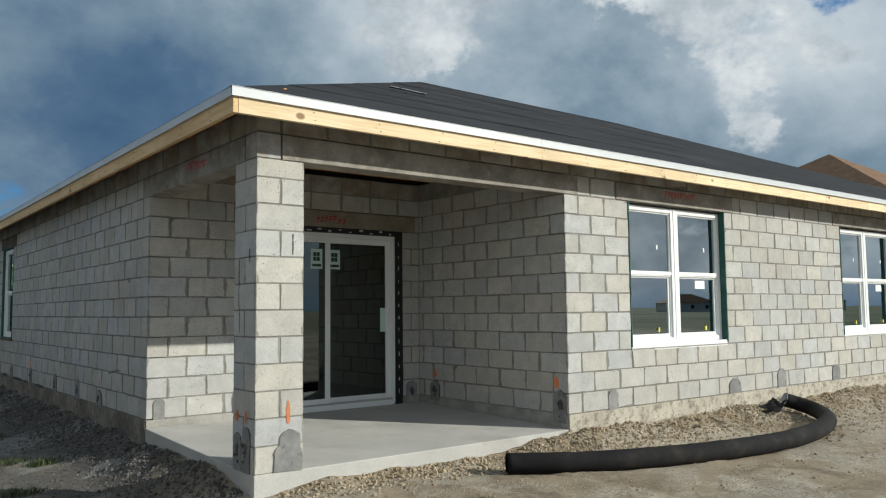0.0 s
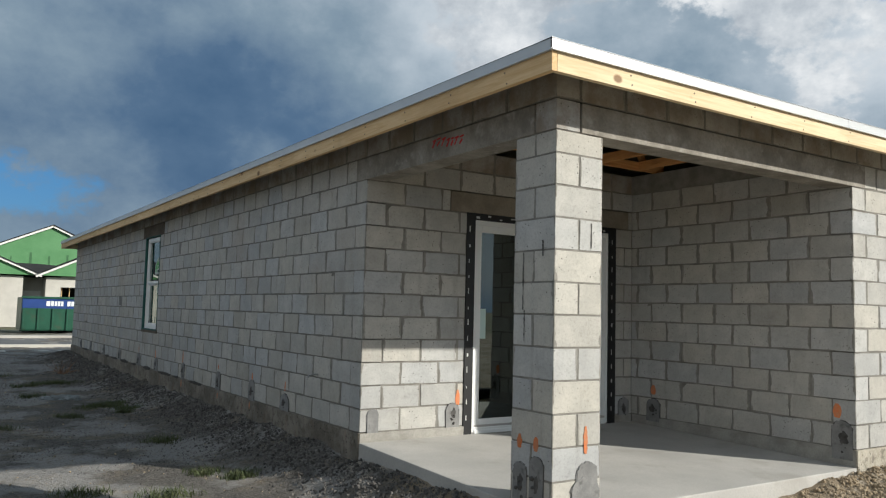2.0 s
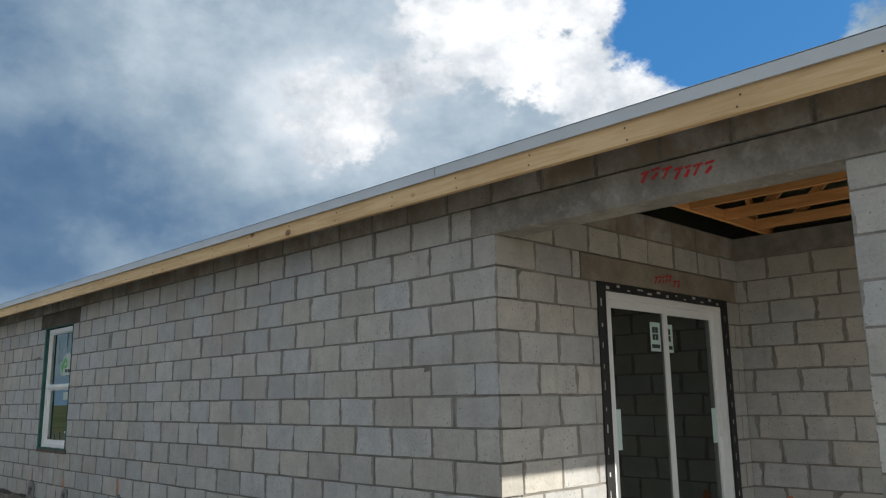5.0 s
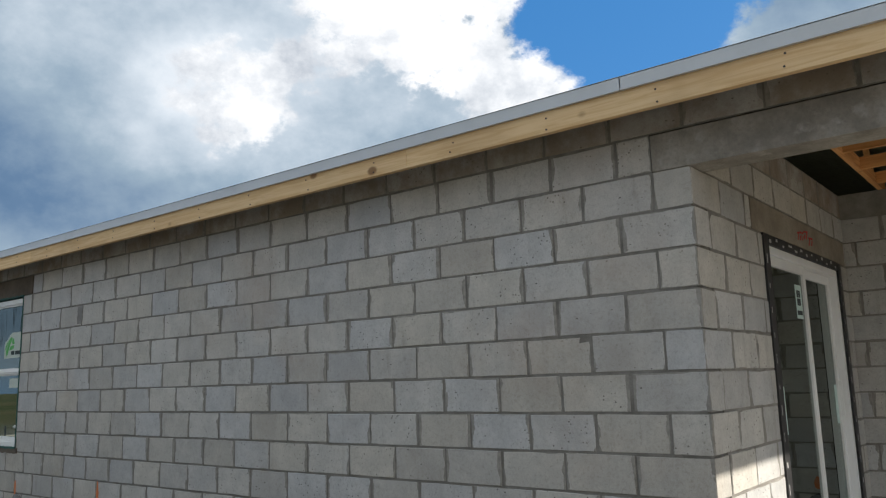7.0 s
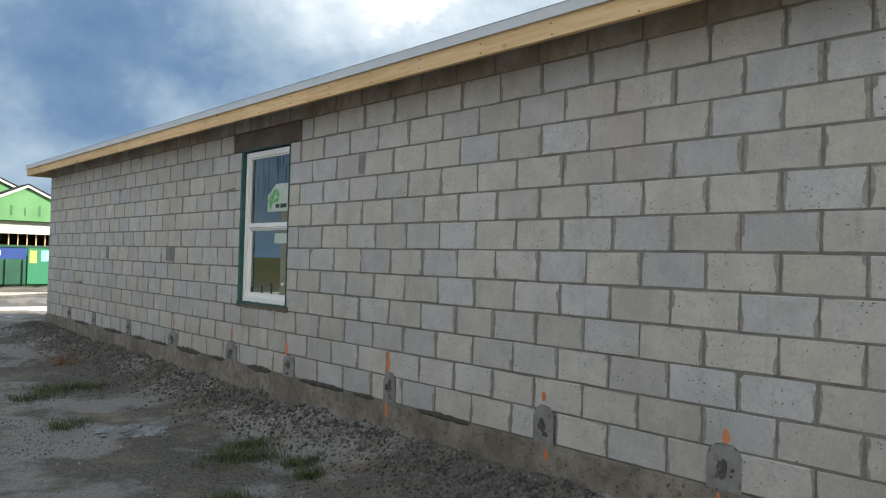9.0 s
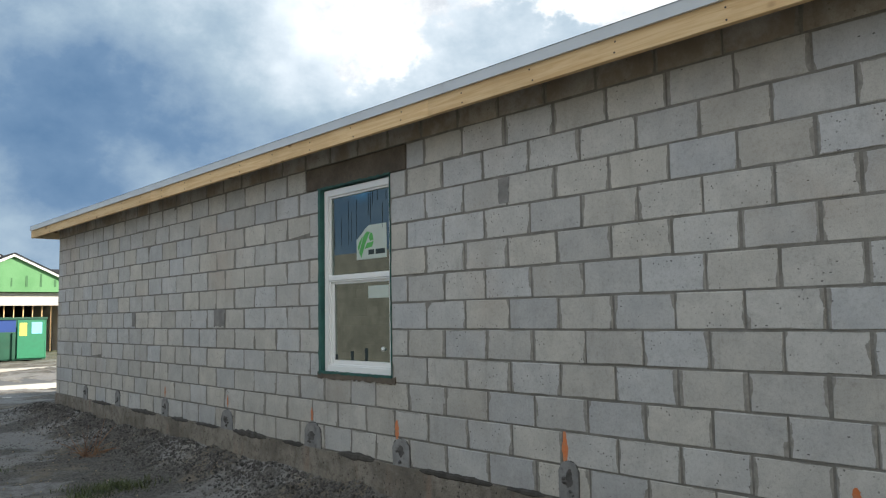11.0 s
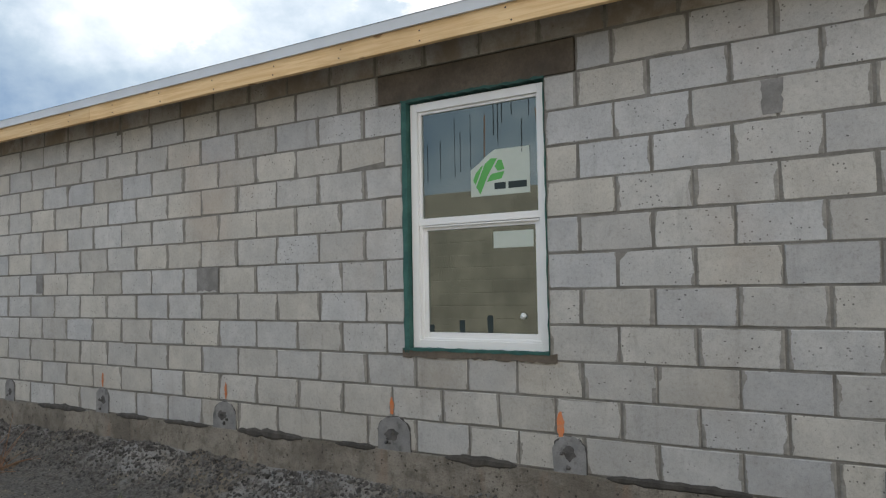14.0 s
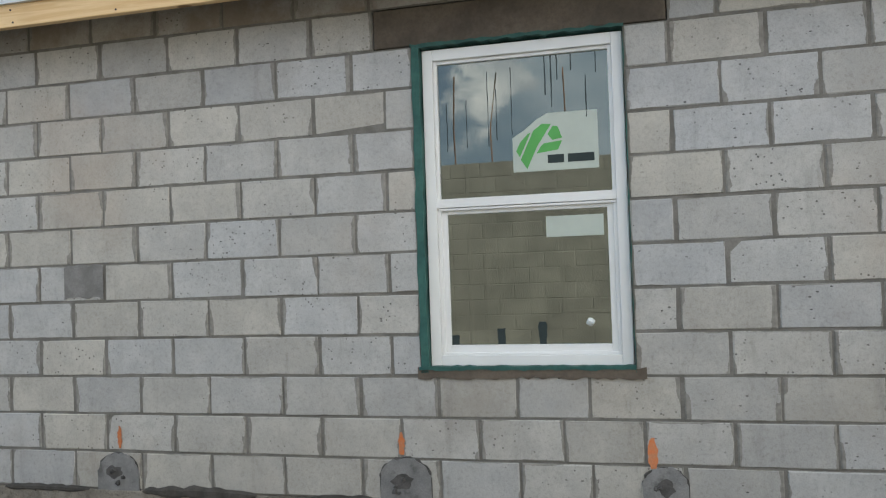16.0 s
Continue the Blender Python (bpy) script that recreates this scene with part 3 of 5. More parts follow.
            lp[uv].uv = (c.y / T if abs(f.normal.x) > 0.8 else c.x / length + 0.5, c.y / T if abs(f.normal.z) > 0.8 else c.z / height + 0.5)
    return mesh_of(name, bm, BLOCK)


GAP = 0.0095
FULL, HALF = 0.4064 - GAP, 0.2032 - GAP
BLOCKS = [block_mesh("block", FULL, C - GAP, 40 + i) for i in range(7)]
HALVES = [block_mesh("half_block", HALF, C - GAP, 80 + i) for i in range(4)]
BROWN_BLOCKS = []
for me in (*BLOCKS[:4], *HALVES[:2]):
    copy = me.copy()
    copy.materials[0] = BLOCK_BROWN
    BROWN_BLOCKS.append(copy)


def courses(u0, u1, rows, starts, holes, ends=None):
    """Spans (row, from, to) of the blocks of one wall. starts(row): where that row begins; holes: (u0, u1, z0, z1)."""
    for r in rows:
        a = starts(r)
        last = ends(r) if ends else u1
        joints = [a]
        while joints[-1] < last - 0.02:
            joints.append(min(last, joints[-1] + 0.4064))
        zm = (r + 0.5) * C
        for s, e in zip(joints, joints[1:]):
            pieces = [(s, e)]
            for h0, h1, z0, z1 in holes:
                if z0 < zm < z1:
                    cut = []
                    for p, q in pieces:
                        if q <= h0 or p >= h1:
                            cut.append((p, q))
                        else:
                            if p < h0:
                                cut.append((p, h0))
                            if q > h1:
                                cut.append((h1, q))
                    pieces = cut
            for p, q in pieces:
                if q - p > 0.03:
                    yield r, p, q


LATER = []


def lay(parent, frame_m, spans, near, base=0.0):
    """Lay blocks as parts of a wall: those for which near(u) holds singly, the rest in one mesh. Done at the end of the file."""
    LATER.append((parent, frame_m, list(spans), near, base))


def lay_now(parent, frame_m, spans, near, base):
    joined = []
    for r, p, q in spans:
        length = q - p - GAP
        if length < 0.02:
            continue
        full = length > 0.3
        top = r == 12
        me = rng.choice((BROWN_BLOCKS[:4] if full else BROWN_BLOCKS[4:]) if top else (BLOCKS if full else HALVES))
        k = length / (FULL if full else HALF)
        m = frame_m @ Matrix.Translation(((p + q) / 2 + rng.uniform(-0.0025, 0.0025), rng.uniform(-0.0025, 0.0025), base + (r + 0.5) * C + rng.uniform(-0.0015, 0.0015))) @ Matrix.Rotation(rng.uniform(-0.005, 0.005), 4, "Y") @ Matrix.Diagonal((k, 1, 1, 1))
        if near((p + q) / 2):
            ob = new("block", me)
            ob.parent = parent
            ob.matrix_basis = m
        else:
            joined.append((me, m, top))
    for discoloured in (False, True):
        chosen = [(me, m) for me, m, top in joined if top == discoloured]
        if not chosen:
            continue
        verts, faces, uvs = [], [], []
        for me, m in chosen:
            n0 = len(verts)
            verts += [m @ v.co for v in me.vertices]
            layer = me.uv_layers[0].data
            for poly in me.polygons:
                faces.append([n0 + i for i in poly.vertices])
                uvs += [tuple(layer[i].uv) for i in poly.loop_indices]
        out = bpy.data.meshes.new("blockwork")
        out.from_pydata(verts, [], faces)
        layer = out.uv_layers.new(name="UVMap")
        for i, c in enumerate(uvs):
            layer.data[i].uv = c
        out.materials.append(BLOCK_BROWN_FAR if discoloured else BLOCK_FAR)
        ob = new("blockwork", out)
        ob.parent = parent
        tagged(ob, "grey concrete blocks in running bond", kind="stuff")


def core(u0, u1, z0, z1, holes):
    """The mortar body of a wall in its own frame (u along x, thickness along y), with its openings left out."""
    bm = bmesh.new()
    cuts = sorted({u0, u1, *(h for o in holes for h in o[:2] if u0 < h < u1)})
    for a, b in zip(cuts, cuts[1:]):
        mid = (a + b) / 2
        gaps = sorted((max(z0, o[2]), min(z1, o[3])) for o in holes if o[0] < mid < o[1])
        z = z0
        for g0, g1 in gaps:
            if g0 > z + 1e-4:
                box(bm, (a, PROUD, z), (b, T - PROUD, g0))
            z = max(z, g1)
        if z < z1 - 1e-4:
            box(bm, (a, PROUD, z), (b, T - PROUD, z1))
    return bm


# frames: u along the wall, local -y is the outer face
# along the long wall u runs to -y
F_WEST = Matrix(((0, 1, 0, 0), (-1, 0, 0, 0), (0, 0, 1, 0), (0, 0, 0, 1)))
F_SOUTH = Matrix.Identity(4)
F_PORCH = Matrix.Translation((0, YP, 0))
F_SIDE = Matrix(((0, 1, 0, XP), (-1, 0, 0, 0), (0, 0, 1, 0), (0, 0, 0, 1)))


def wall(name, fm, bm, label):
    for v in bm.verts:
        v.co = fm @ v.co
    return structure(name, bm, MORTAR, label, "wall")


# west: u = -y, so that it runs from -YF to 0
west_holes = [(-YP - 0.012, 0.3, -1, 12 * C), (-W["y1"], -W["y0"], 3 * C, W["z1"]), (-11.05, -9.629, 11 * C, 12 * C), (-2.72, 0, 11 * C, 12 * C)]
wall_west = wall("wall_west", F_WEST, core(-YF, 0.0 - PROUD, 0, TOP, west_holes), "long unpainted grey concrete-block house wall with raw mortar joints")


def west_joints(r):
    """Ends of the blocks of one course of the long wall, from the porch corner to the far end."""
    if r == 12:
        return [-0.0055, *(0.1 + 0.4064 * k for k in range(1, 45)), YF]
    run = [YP - 0.0075] if r % 2 else [YP + C]
    while run[-1] < 9.6:
        run.append(run[-1] + 0.4064)
    # the runs were set out by eye between the porch corner and the window
    run = [y + float(np.interp(y, (6.0, 6.8, 7.2, 8.0, 8.4, 8.8, 9.2, 9.63), (0, -0.02, -0.035, -0.045, -0.035, -0.025, -0.012, 0))) for y in run]
    if r < 3:
        # a cut block under the window closes the two runs
        run = [v for v in run if v < (9.5 if r == 1 else 9.7)]
        run += [9.80, 10.167, 10.57, 10.965] if r == 1 else [10.042, 10.38, 10.77]
    else:
        run = [v for v in run if v < W["y0"] - 0.05] + [10.6]
    y = 11.385 if r % 2 else 11.172
    if r >= 3 and r % 2:
        run.append(11.0)
    while y < YF - 0.1:
        run.append(y)
        y += 0.4185
    return run + [YF]


def west_blocks():
    for r in range(13):
        run = west_joints(r)
        for p, q in zip(run, run[1:]):
            yield r, p, q


def cut(spans, holes):
    """Leave out of the spans what lies in the openings."""
    for r, p, q in spans:
        zm = (r + 0.5) * C
        pieces = [(p, q)]
        for h0, h1, z0, z1 in holes:
            if z0 < zm < z1:
                pieces = [v for a, b in pieces for v in ((a, min(b, h0)), (max(a, h1), b)) if v[1] - v[0] > 0.03]
        for a, b in pieces:
            yield r, a, b


west_spans = [(r, -q, -p) for r, p, q in cut(west_blocks(), [(-h1, -h0, z0, z1) for h0, h1, z0, z1 in west_holes[1:]])]
lay(wall_west, F_WEST, west_spans, lambda u: u > -12.1)

south_holes = [(-1, XP + 0.012, -1, 12 * C)] + [(a, b, 3 * C, 2.235) for a, b in REAR] + [(a - 0.2032, b + 0.2032, 11 * C, 12 * C) for a, b in REAR]
wall_south = wall("wall_south", F_SOUTH, core(T, XE, 0, TOP, south_holes), "sunlit rear wall of grey concrete blocks")
lay(wall_south, F_SOUTH, courses(0, XE, range(13), lambda r: T + 0.01 if r == 12 else (XP - 0.0075 if r % 2 else XP + C), [(-1, XP - 0.01, -1, 12 * C), *south_holes[1:]]), lambda u: u < 11.3)

porch_holes = [(DOOR["x0"], DOOR["x1"], -1, DOOR["z1"]), (0.9, 3.3, 10 * C, 11 * C)]
wall_porch_back = wall("wall_porch_back", F_PORCH, core(T - PROUD, XP, SLAB_Z, TOP, porch_holes), "shaded concrete-block wall at the back of the porch")
lay(wall_porch_back, F_PORCH, courses(0, XP, range(13), lambda r: -0.0075 if r % 2 == 0 and r < 12 else C, porch_holes), lambda u: True)

wall_porch_side = wall("wall_porch_side", F_SIDE, core(-YP - T, -T + PROUD, SLAB_Z, TOP, []), "concrete-block side wall of the porch")
lay(wall_porch_side, F_SIDE, courses(-YP, 0, range(12), lambda r: -C - 6 * 0.4064 if r % 2 else 0.0075 - 7 * 0.4064, [], lambda r: 0.0075 if r % 2 == 0 else -C), lambda u: True)

# plain walls that close the house
XW, YN = 6.6, 12.0     # inner corner of the two wings
structure("wall_north", boxes(((T, YF - T, 0), (XW, YF, TOP))), BLOCK_FAR, "plain concrete-block end wall", "wall")
structure("wall_inner_east", boxes(((XW - T, YN, 0), (XW, YF - T, TOP))), BLOCK_FAR, "plain concrete-block wall of the long wing", "wall")
structure("wall_inner_north", boxes(((XW, YN - T, 0), (XE, YN, TOP))), BLOCK_FAR, "plain concrete-block wall of the rear wing", "wall")
structure("wall_east", boxes(((XE - T, T, 0), (XE, YN - T, TOP))), BLOCK_FAR, "plain concrete-block end wall", "wall")

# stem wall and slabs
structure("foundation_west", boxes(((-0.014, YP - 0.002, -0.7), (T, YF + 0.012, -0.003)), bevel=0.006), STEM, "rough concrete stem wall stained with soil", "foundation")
structure("foundation_south", boxes(((XP - 0.004, -0.014, -0.7), (XE, T, -0.003)), bevel=0.006), STEM_SUNLIT, "rough concrete stem wall below the rear wall", "foundation")
structure("floor_inside", boxes(((T + 0.002, YP + 0.01, -0.25), (XE - T, YN - T, -0.004)), ((T + 0.002, YN - T, -0.25), (XW - T, YF - T, -0.0045))), SLAB, "bare concrete floor slab", "floor")
slab = boxes(((-0.006, -0.006, -0.7), (XP - 0.008, YP - 0.006, SLAB_Z)), bevel=0.008)
for v in slab.verts:
    if v.co.z > -0.4:
        v.co.z += 0.065 * v.co.y / YP      # falls towards the yard
structure("porch_slab", slab, SLAB, "pale trowelled concrete porch slab", "floor")
structure("porch_step_west", boxes(((0.0, YP - 0.012, SLAB_Z), (DOOR["x0"], YP + 0.06, -0.004))), UPSTAND, "rough concrete upstand below the porch wall", "floor")
structure("porch_step_east", boxes(((DOOR["x1"], YP - 0.012, SLAB_Z), (XP - 0.02, YP + 0.06, -0.004))), UPSTAND, "rough concrete upstand below the porch wall", "floor")
structure("porch_step_side", boxes(((XP - 0.010, 0.0, SLAB_Z), (XP + 0.06, YP - 0.02, -0.004))), UPSTAND, "rough concrete upstand below the porch side wall", "floor")


def lintel(name, a, b, mat, label):
    return structure(name, boxes((a, b), bevel=0.006), mat, label, "lintel")


lintel("lintel_porch_west", (-0.008, 0.21, 11 * C), (T, 2.715, 12 * C - 0.008), PRECAST, "grey precast concrete beam over the porch opening")
lintel("lintel_porch_south", (0.21, -0.008, 11 * C), (XP + 0.2, T, 12 * C - 0.008), PRECAST, "grey precast concrete beam over the porch opening")
lintel("lintel_window_west", (-0.006, 9.635, 11 * C + 0.004), (T, 11.044, 12 * C - 0.008), LINTEL_DARK, "dark brown stained concrete lintel above the window")
for i, (a, b) in enumerate(REAR):
    lintel("lintel_rear", (a - 0.2, -0.006, 11 * C + 0.004), (b + 0.2, T, 12 * C - 0.008), PRECAST, "grey precast lintel above the rear window")
lintel("lintel_door", (0.905, YP - 0.006, 10 * C + 0.004), (3.295, YP + T, 11 * C - 0.008), LINTEL_BROWN, "brown stained concrete lintel above the sliding door")

# column at the corner of the porch
column = structure("porch_column", boxes(((PROUD, PROUD, SLAB_Z), (0.4 - PROUD, 0.4 - PROUD, 11 * C))), MORTAR, "square porch column of stacked concrete blocks", "column")


def stack_column():
    for r in range(12):
        z0 = SLAB_Z + r * C
        h = C if r < 11 else 11 * C - z0
        if r % 2:
            pieces = [((0.0, 0.0), (0.4, 0.195)), ((0.0, 0.205), (0.4, 0.4))]
        else:
            pieces = [((0.0, 0.0), (0.195, 0.4)), ((0.205, 0.0), (0.4, 0.4))]
        for a, b in pieces:
            bm = bmesh.new()
            uv = bm.loops.layers.uv.new("UVMap")
            j = [rng.uniform(-0.002, 0.002) for _ in range(2)]
            box(bm, (a[0] + j[0], a[1] + j[1], z0 + 0.005), (b[0] + j[0], b[1] + j[1], z0 + h - 0.006), bevel=0.004)
            for f in bm.faces:
                for lp in f.loops:
                    c = lp.vert.co
                    lp[uv].uv = ((c.x - a[0]) / (b[0] - a[0]) if abs(f.normal.y) > 0.5 else (c.y - a[1]) / (b[1] - a[1]), (c.z - z0) / h)
            part("block", bm, BLOCK, column)
    bm = boxes(((0.0, 0.0, 11 * C + 0.004), (0.2, 0.2, 12 * C - 0.006)), bevel=0.004)
    uv = bm.loops.layers.uv.new("UVMap")
    for f in bm.faces:
        for lp in f.loops:
            lp[uv].uv = (0.5, 0.5)
    part("block", bm, BLOCK_BROWN, column)


stack_column()

# ---------------------------------------------------------------- roof
EO, EZ, PITCH = -0.335, 2.645, 0.4167
NB, WB = 12.30, 6.94        # far eave of the rear wing, inner eave of the long wing
R = (NB - EO) / 2
XR = XE + 0.335
SCRAP = (3.09, 2.76)
ridge_y, ridge_z = EO + R, EZ + R * PITCH


def sheet(bm, pts, thick=0.03):
    top = [bm.verts.new(p) for p in pts]
    low = [bm.verts.new((p[0], p[1], p[2] - thick)) for p in pts]
    bm.faces.new(top), bm.faces.new(low[::-1])
    for i in range(len(pts)):
        k = (i + 1) % len(pts)
        bm.faces.new((top[i], low[i], low[k], top[k]))


def build_roof():
    bm = bmesh.new()
    a, b, c, d = (EO, EO, EZ), (XR, EO, EZ), (XR, NB, EZ), (EO, NB, EZ)
    e, f = (EO + R, ridge_y, ridge_z), (XR - R, ridge_y, ridge_z)
    for poly in ((a, b, f, e), (a, e, d), (b, c, f), (c, d, e, f)):
        sheet(bm, [(x, y, z - 0.006) for x, y, z in poly])
    s = (WB - EO) / 2
    yn, zr = YF + 0.335, EZ + s * PITCH
    p, q = (EO + s, NB - s, zr), (EO + s, yn - s, zr)
    for poly in (((EO, NB, EZ), p, q, (EO, yn, EZ)), (p, (WB, NB, EZ), (WB, yn, EZ), q), (q, (WB, yn, EZ), (EO, yn, EZ))):
        sheet(bm, [(x, y, z - 0.006) for x, y, z in poly])
    roof = tagged(new("roof", mesh_of("roof", bm, DECK)), "low hipped roof covered in black underlay felt", "roof", kind="structure")
    # laps of felt on the rear and long slopes
    k = 0
    while k * 0.86 < R:
        d0, d1 = k * 0.86, min(R, k * 0.86 + 0.94)
        z0, z1 = EZ + d0 * PITCH, EZ + d1 * PITCH
        lift = 0.002 + 0.002 * (k % 2)
        bm = bmesh.new()
        n = 46
        lo, hi = [], []
        for i in range(n + 1):
            f = i / n
            wob = 0.012 * noise.noise((f * 9, k * 3.3, 0))
            x0, x1 = EO + d0 + f * (XR - EO - 2 * d0), EO + d1 + f * (XR - EO - 2 * d1)
            lo.append(bm.verts.new((x0, EO + d0 + wob * (k > 0), z0 + lift + 0.002 + abs(wob) * 0.25)))
            hi.append(bm.verts.new((x1, EO + d1, z1 + lift)))
        for i in range(n):
            bm.faces.new((lo[i], lo[i + 1], hi[i + 1], hi[i]))
        part("felt_strip", bm, FELT, roof)
        bm = bmesh.new()
        v = [bm.verts.new(q_) for q_ in ((EO + d0, EO + d0, z0 + lift), (EO + d1, EO + d1, z1 + lift), (EO + d1, NB - d1, z1 + lift), (EO + d0, NB - d0, z0 + lift))]
        bm.faces.new(v if d1 < R else [v[0], v[1], v[3]])
        part("felt_strip", bm, FELT, roof)
        k += 1
    bm = bmesh.new()
    for poly in (((EO, NB, EZ), p, q, (EO, yn, EZ)), (p, (WB, NB, EZ), (WB, yn, EZ), q), (q, (WB, yn, EZ), (EO, yn, EZ)), (c, d, e, (XR - R, ridge_y, ridge_z))):
        bm.faces.new([bm.verts.new((x, y, z + 0.004)) for x, y, z in poly])
    part("felt_cover", bm, FELT, roof)
    bm = bmesh.new()
    beam(bm, (SCRAP[0], SCRAP[1], EZ + (SCRAP[1] - EO) * PITCH + 0.014), (SCRAP[0] + 0.5, SCRAP[1] - 0.12, EZ + (SCRAP[1] - 0.12 - EO) * PITCH + 0.014), 0.07, 0.004)
    part("felt_scrap", bm, DRIP, roof, "pale scrap lying on the felt")
    # eaves: pine sub-fascia under a white metal drip edge
    eaves = tagged(new("eaves_fascia", mesh_of("eaves_fascia", boxes(((EO + 0.06, EO + 0.06, 2.50), (EO + 0.07, EO + 0.07, 2.60))), BOARD_Y)), "raw pine fascia boards topped with white drip edge", "fascia", kind="structure")
    cuts = [EO, 4.10, 8.97, 13.84, YF + 0.335]
    for y0, y1 in zip(cuts, cuts[1:]):
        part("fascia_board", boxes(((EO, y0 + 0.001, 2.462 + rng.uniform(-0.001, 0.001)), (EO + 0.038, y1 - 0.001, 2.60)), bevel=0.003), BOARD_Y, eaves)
    cuts = [EO + 0.039, 4.6, 9.5, 14.4, XR]
    for x0, x1 in zip(cuts, cuts[1:]):
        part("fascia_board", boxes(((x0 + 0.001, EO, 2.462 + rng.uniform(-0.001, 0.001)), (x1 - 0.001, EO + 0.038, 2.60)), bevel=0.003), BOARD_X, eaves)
    part("fascia_board", boxes(((EO + 0.04, YF + 0.297, 2.462), (WB, YF + 0.335, 2.60)), bevel=0.003), BOARD_X, eaves)
    for y0, y1 in zip([EO - 0.016, 2.7, 5.75, 8.8, 11.85, 14.9], [2.705, 5.755, 8.805, 11.855, 14.905, YF + 0.35]):
        part("drip_edge", boxes(((EO - 0.016, y0, 2.582), (EO - 0.003, y1, EZ + 0.004)), ((EO - 0.016, y0, EZ), (EO + 0.07, y1, EZ + 0.006)), ((EO - 0.022, y0, 2.578), (EO - 0.003, y1, 2.586))), DRIP, eaves)
    for x0, x1 in zip([EO - 0.016, 2.7, 5.75, 8.8, 11.85, 14.9], [2.705, 5.755, 8.805, 11.855, 14.905, XR]):
        part("drip_edge", boxes(((x0, EO - 0.0162, 2.582), (x1, EO - 0.0032, EZ + 0.004)), ((x0, EO - 0.0162, EZ + 0.0005), (x1, EO + 0.07, EZ + 0.0065)), ((x0, EO - 0.0222, 2.5785), (x1, EO - 0.0032, 2.5865))), DRIP, eaves)
    # nail heads in the boards, a pair at each truss tail
    disc = bmesh.new()
    bmesh.ops.create_cone(disc, cap_ends=True, segments=8, radius1=0.0055, radius2=0.0048, depth=0.004)
    disc = mesh_of("nail", disc, NAIL)
    for i in range(52):
        along = 0.1 + (i % 30) * 0.61
        for z in (2.487, 2.548):
            ob = new("nail", disc)
            ob.parent = eaves
            jig = rng.uniform(-0.02, 0.02)
            if i < 30:
                ob.matrix_basis = pose(EO - 0.001, along + jig, z + jig * 0.4, 0, 90, 0)
            else:
                ob.matrix_basis = pose(along + 0.2 + jig, EO - 0.001, z + jig * 0.4, 90, 0, 0)
    # truss tails behind the fascia
    for i in range(31):
        y = 0.1 + i * 0.61
        if y < YF:
            bm = bmesh.new()
            beam(bm, (EO + 0.04, y, 2.535 + 0.02), (0.3, y, 2.535 + 0.02 + (0.3 - EO) * PITCH * 0.9), 0.038, 0.089)
            part("rafter_tail", bm, TRUSS_X, eaves)
    for i in range(24):
        x = 0.3 + i * 0.61
        bm = bmesh.new()
        beam(bm, (x, EO + 0.04, 2.555), (x, 0.3, 2.555 + (0.3 - EO) * PITCH * 0.9), 0.038, 0.089)
        part("rafter_tail", bm, TRUSS_Y, eaves)


build_roof()


def porch_trusses():
    """Open framing seen above the porch."""
    girder = thing("girder_truss", pose(1.0, 2.2, TOP), "orange-brown timber girder truss above the porch, no ceiling yet", "truss")
    bm = bmesh.new()
    beam(bm, (0.0, 0, 0.045), (2.5, 0, 0.045), 0.038, 0.089)
    part("bottom_chord", bm, TRUSS_X, girder)
    bm = bmesh.new()
    beam(bm, (0.0, 0, 0.36), (2.5, 0, 0.95), 0.038, 0.089)
    part("top_chord", bm, TRUSS_X, girder)
    for a, b_ in ((0.35, 0.75), (1.25, 0.85), (1.35, 1.75), (2.25, 1.85)):
        bm = bmesh.new()
        beam(bm, (a, 0.03, 0.06), (b_, 0.03, 0.34 + 0.24 * b_), 0.038, 0.07)
        part("web", bm, TRUSS_X, girder)
    jack = thing("jack_truss", pose(1.95, 0.0, TOP), "orange-brown timber jack truss hung from the girder", "truss", "trusses over the porch")
    bm = bmesh.new()
    beam(bm, (0, 0.04, 0.047), (0, 2.18, 0.047), 0.038, 0.089)
    part("bottom_chord", bm, TRUSS_Y, jack)
    bm = bmesh.new()
    beam(bm, (0, 0.04, 0.075), (0, 2.18, 0.78), 0.038, 0.089)
    part("top_chord", bm, TRUSS_Y, jack)
    bm = bmesh.new()
    beam(bm, (0.03, 1.85, 0.06), (0.03, 1.35, 0.56), 0.038, 0.07)
    part("web", bm, TRUSS_Y, jack)
    for x in (2.53, 3.12):
        copy_thing(jack, pose(x, 0.0, TOP))
    for k in range(3):
        bm = bmesh.new()
        reach = min(1.2, 0.65 + 0.6 * k)
        beam(bm, (-0.3, 0, 0), (reach, 0, (reach + 0.3) * PITCH), 0.038, 0.089)
        solid("rafter", bm, TRUSS_X, "short timber rafter under the porch roof deck", "rafter", "rafters over the porch", pose(0.0, 0.75 + 0.6 * k, EZ - 0.085))


porch_trusses()

# ---------------------------------------------------------------- windows and door


def bars(outer, inner, y0, y1, bevel=0.004):
    """Four bars of a rectangular frame in the plane of x and z."""
    (a, b, c, d), (e, f, g, h) = outer, inner
    return boxes(((a, y0, c), (e, y1, d)), ((f, y0, c), (b, y1, d)), ((e, y0, h), (f, y1, d)), ((e, y0, c), (f, y1, g)), bevel=bevel)


def pane(parent, x0, x1, y, z0, z1, mat, name="pane"):
    ob = part(name, boxes(((x0, y, z0), (x1, y + 0.004, z1))), mat, parent)
    ob.visible_shadow = False
    return ob


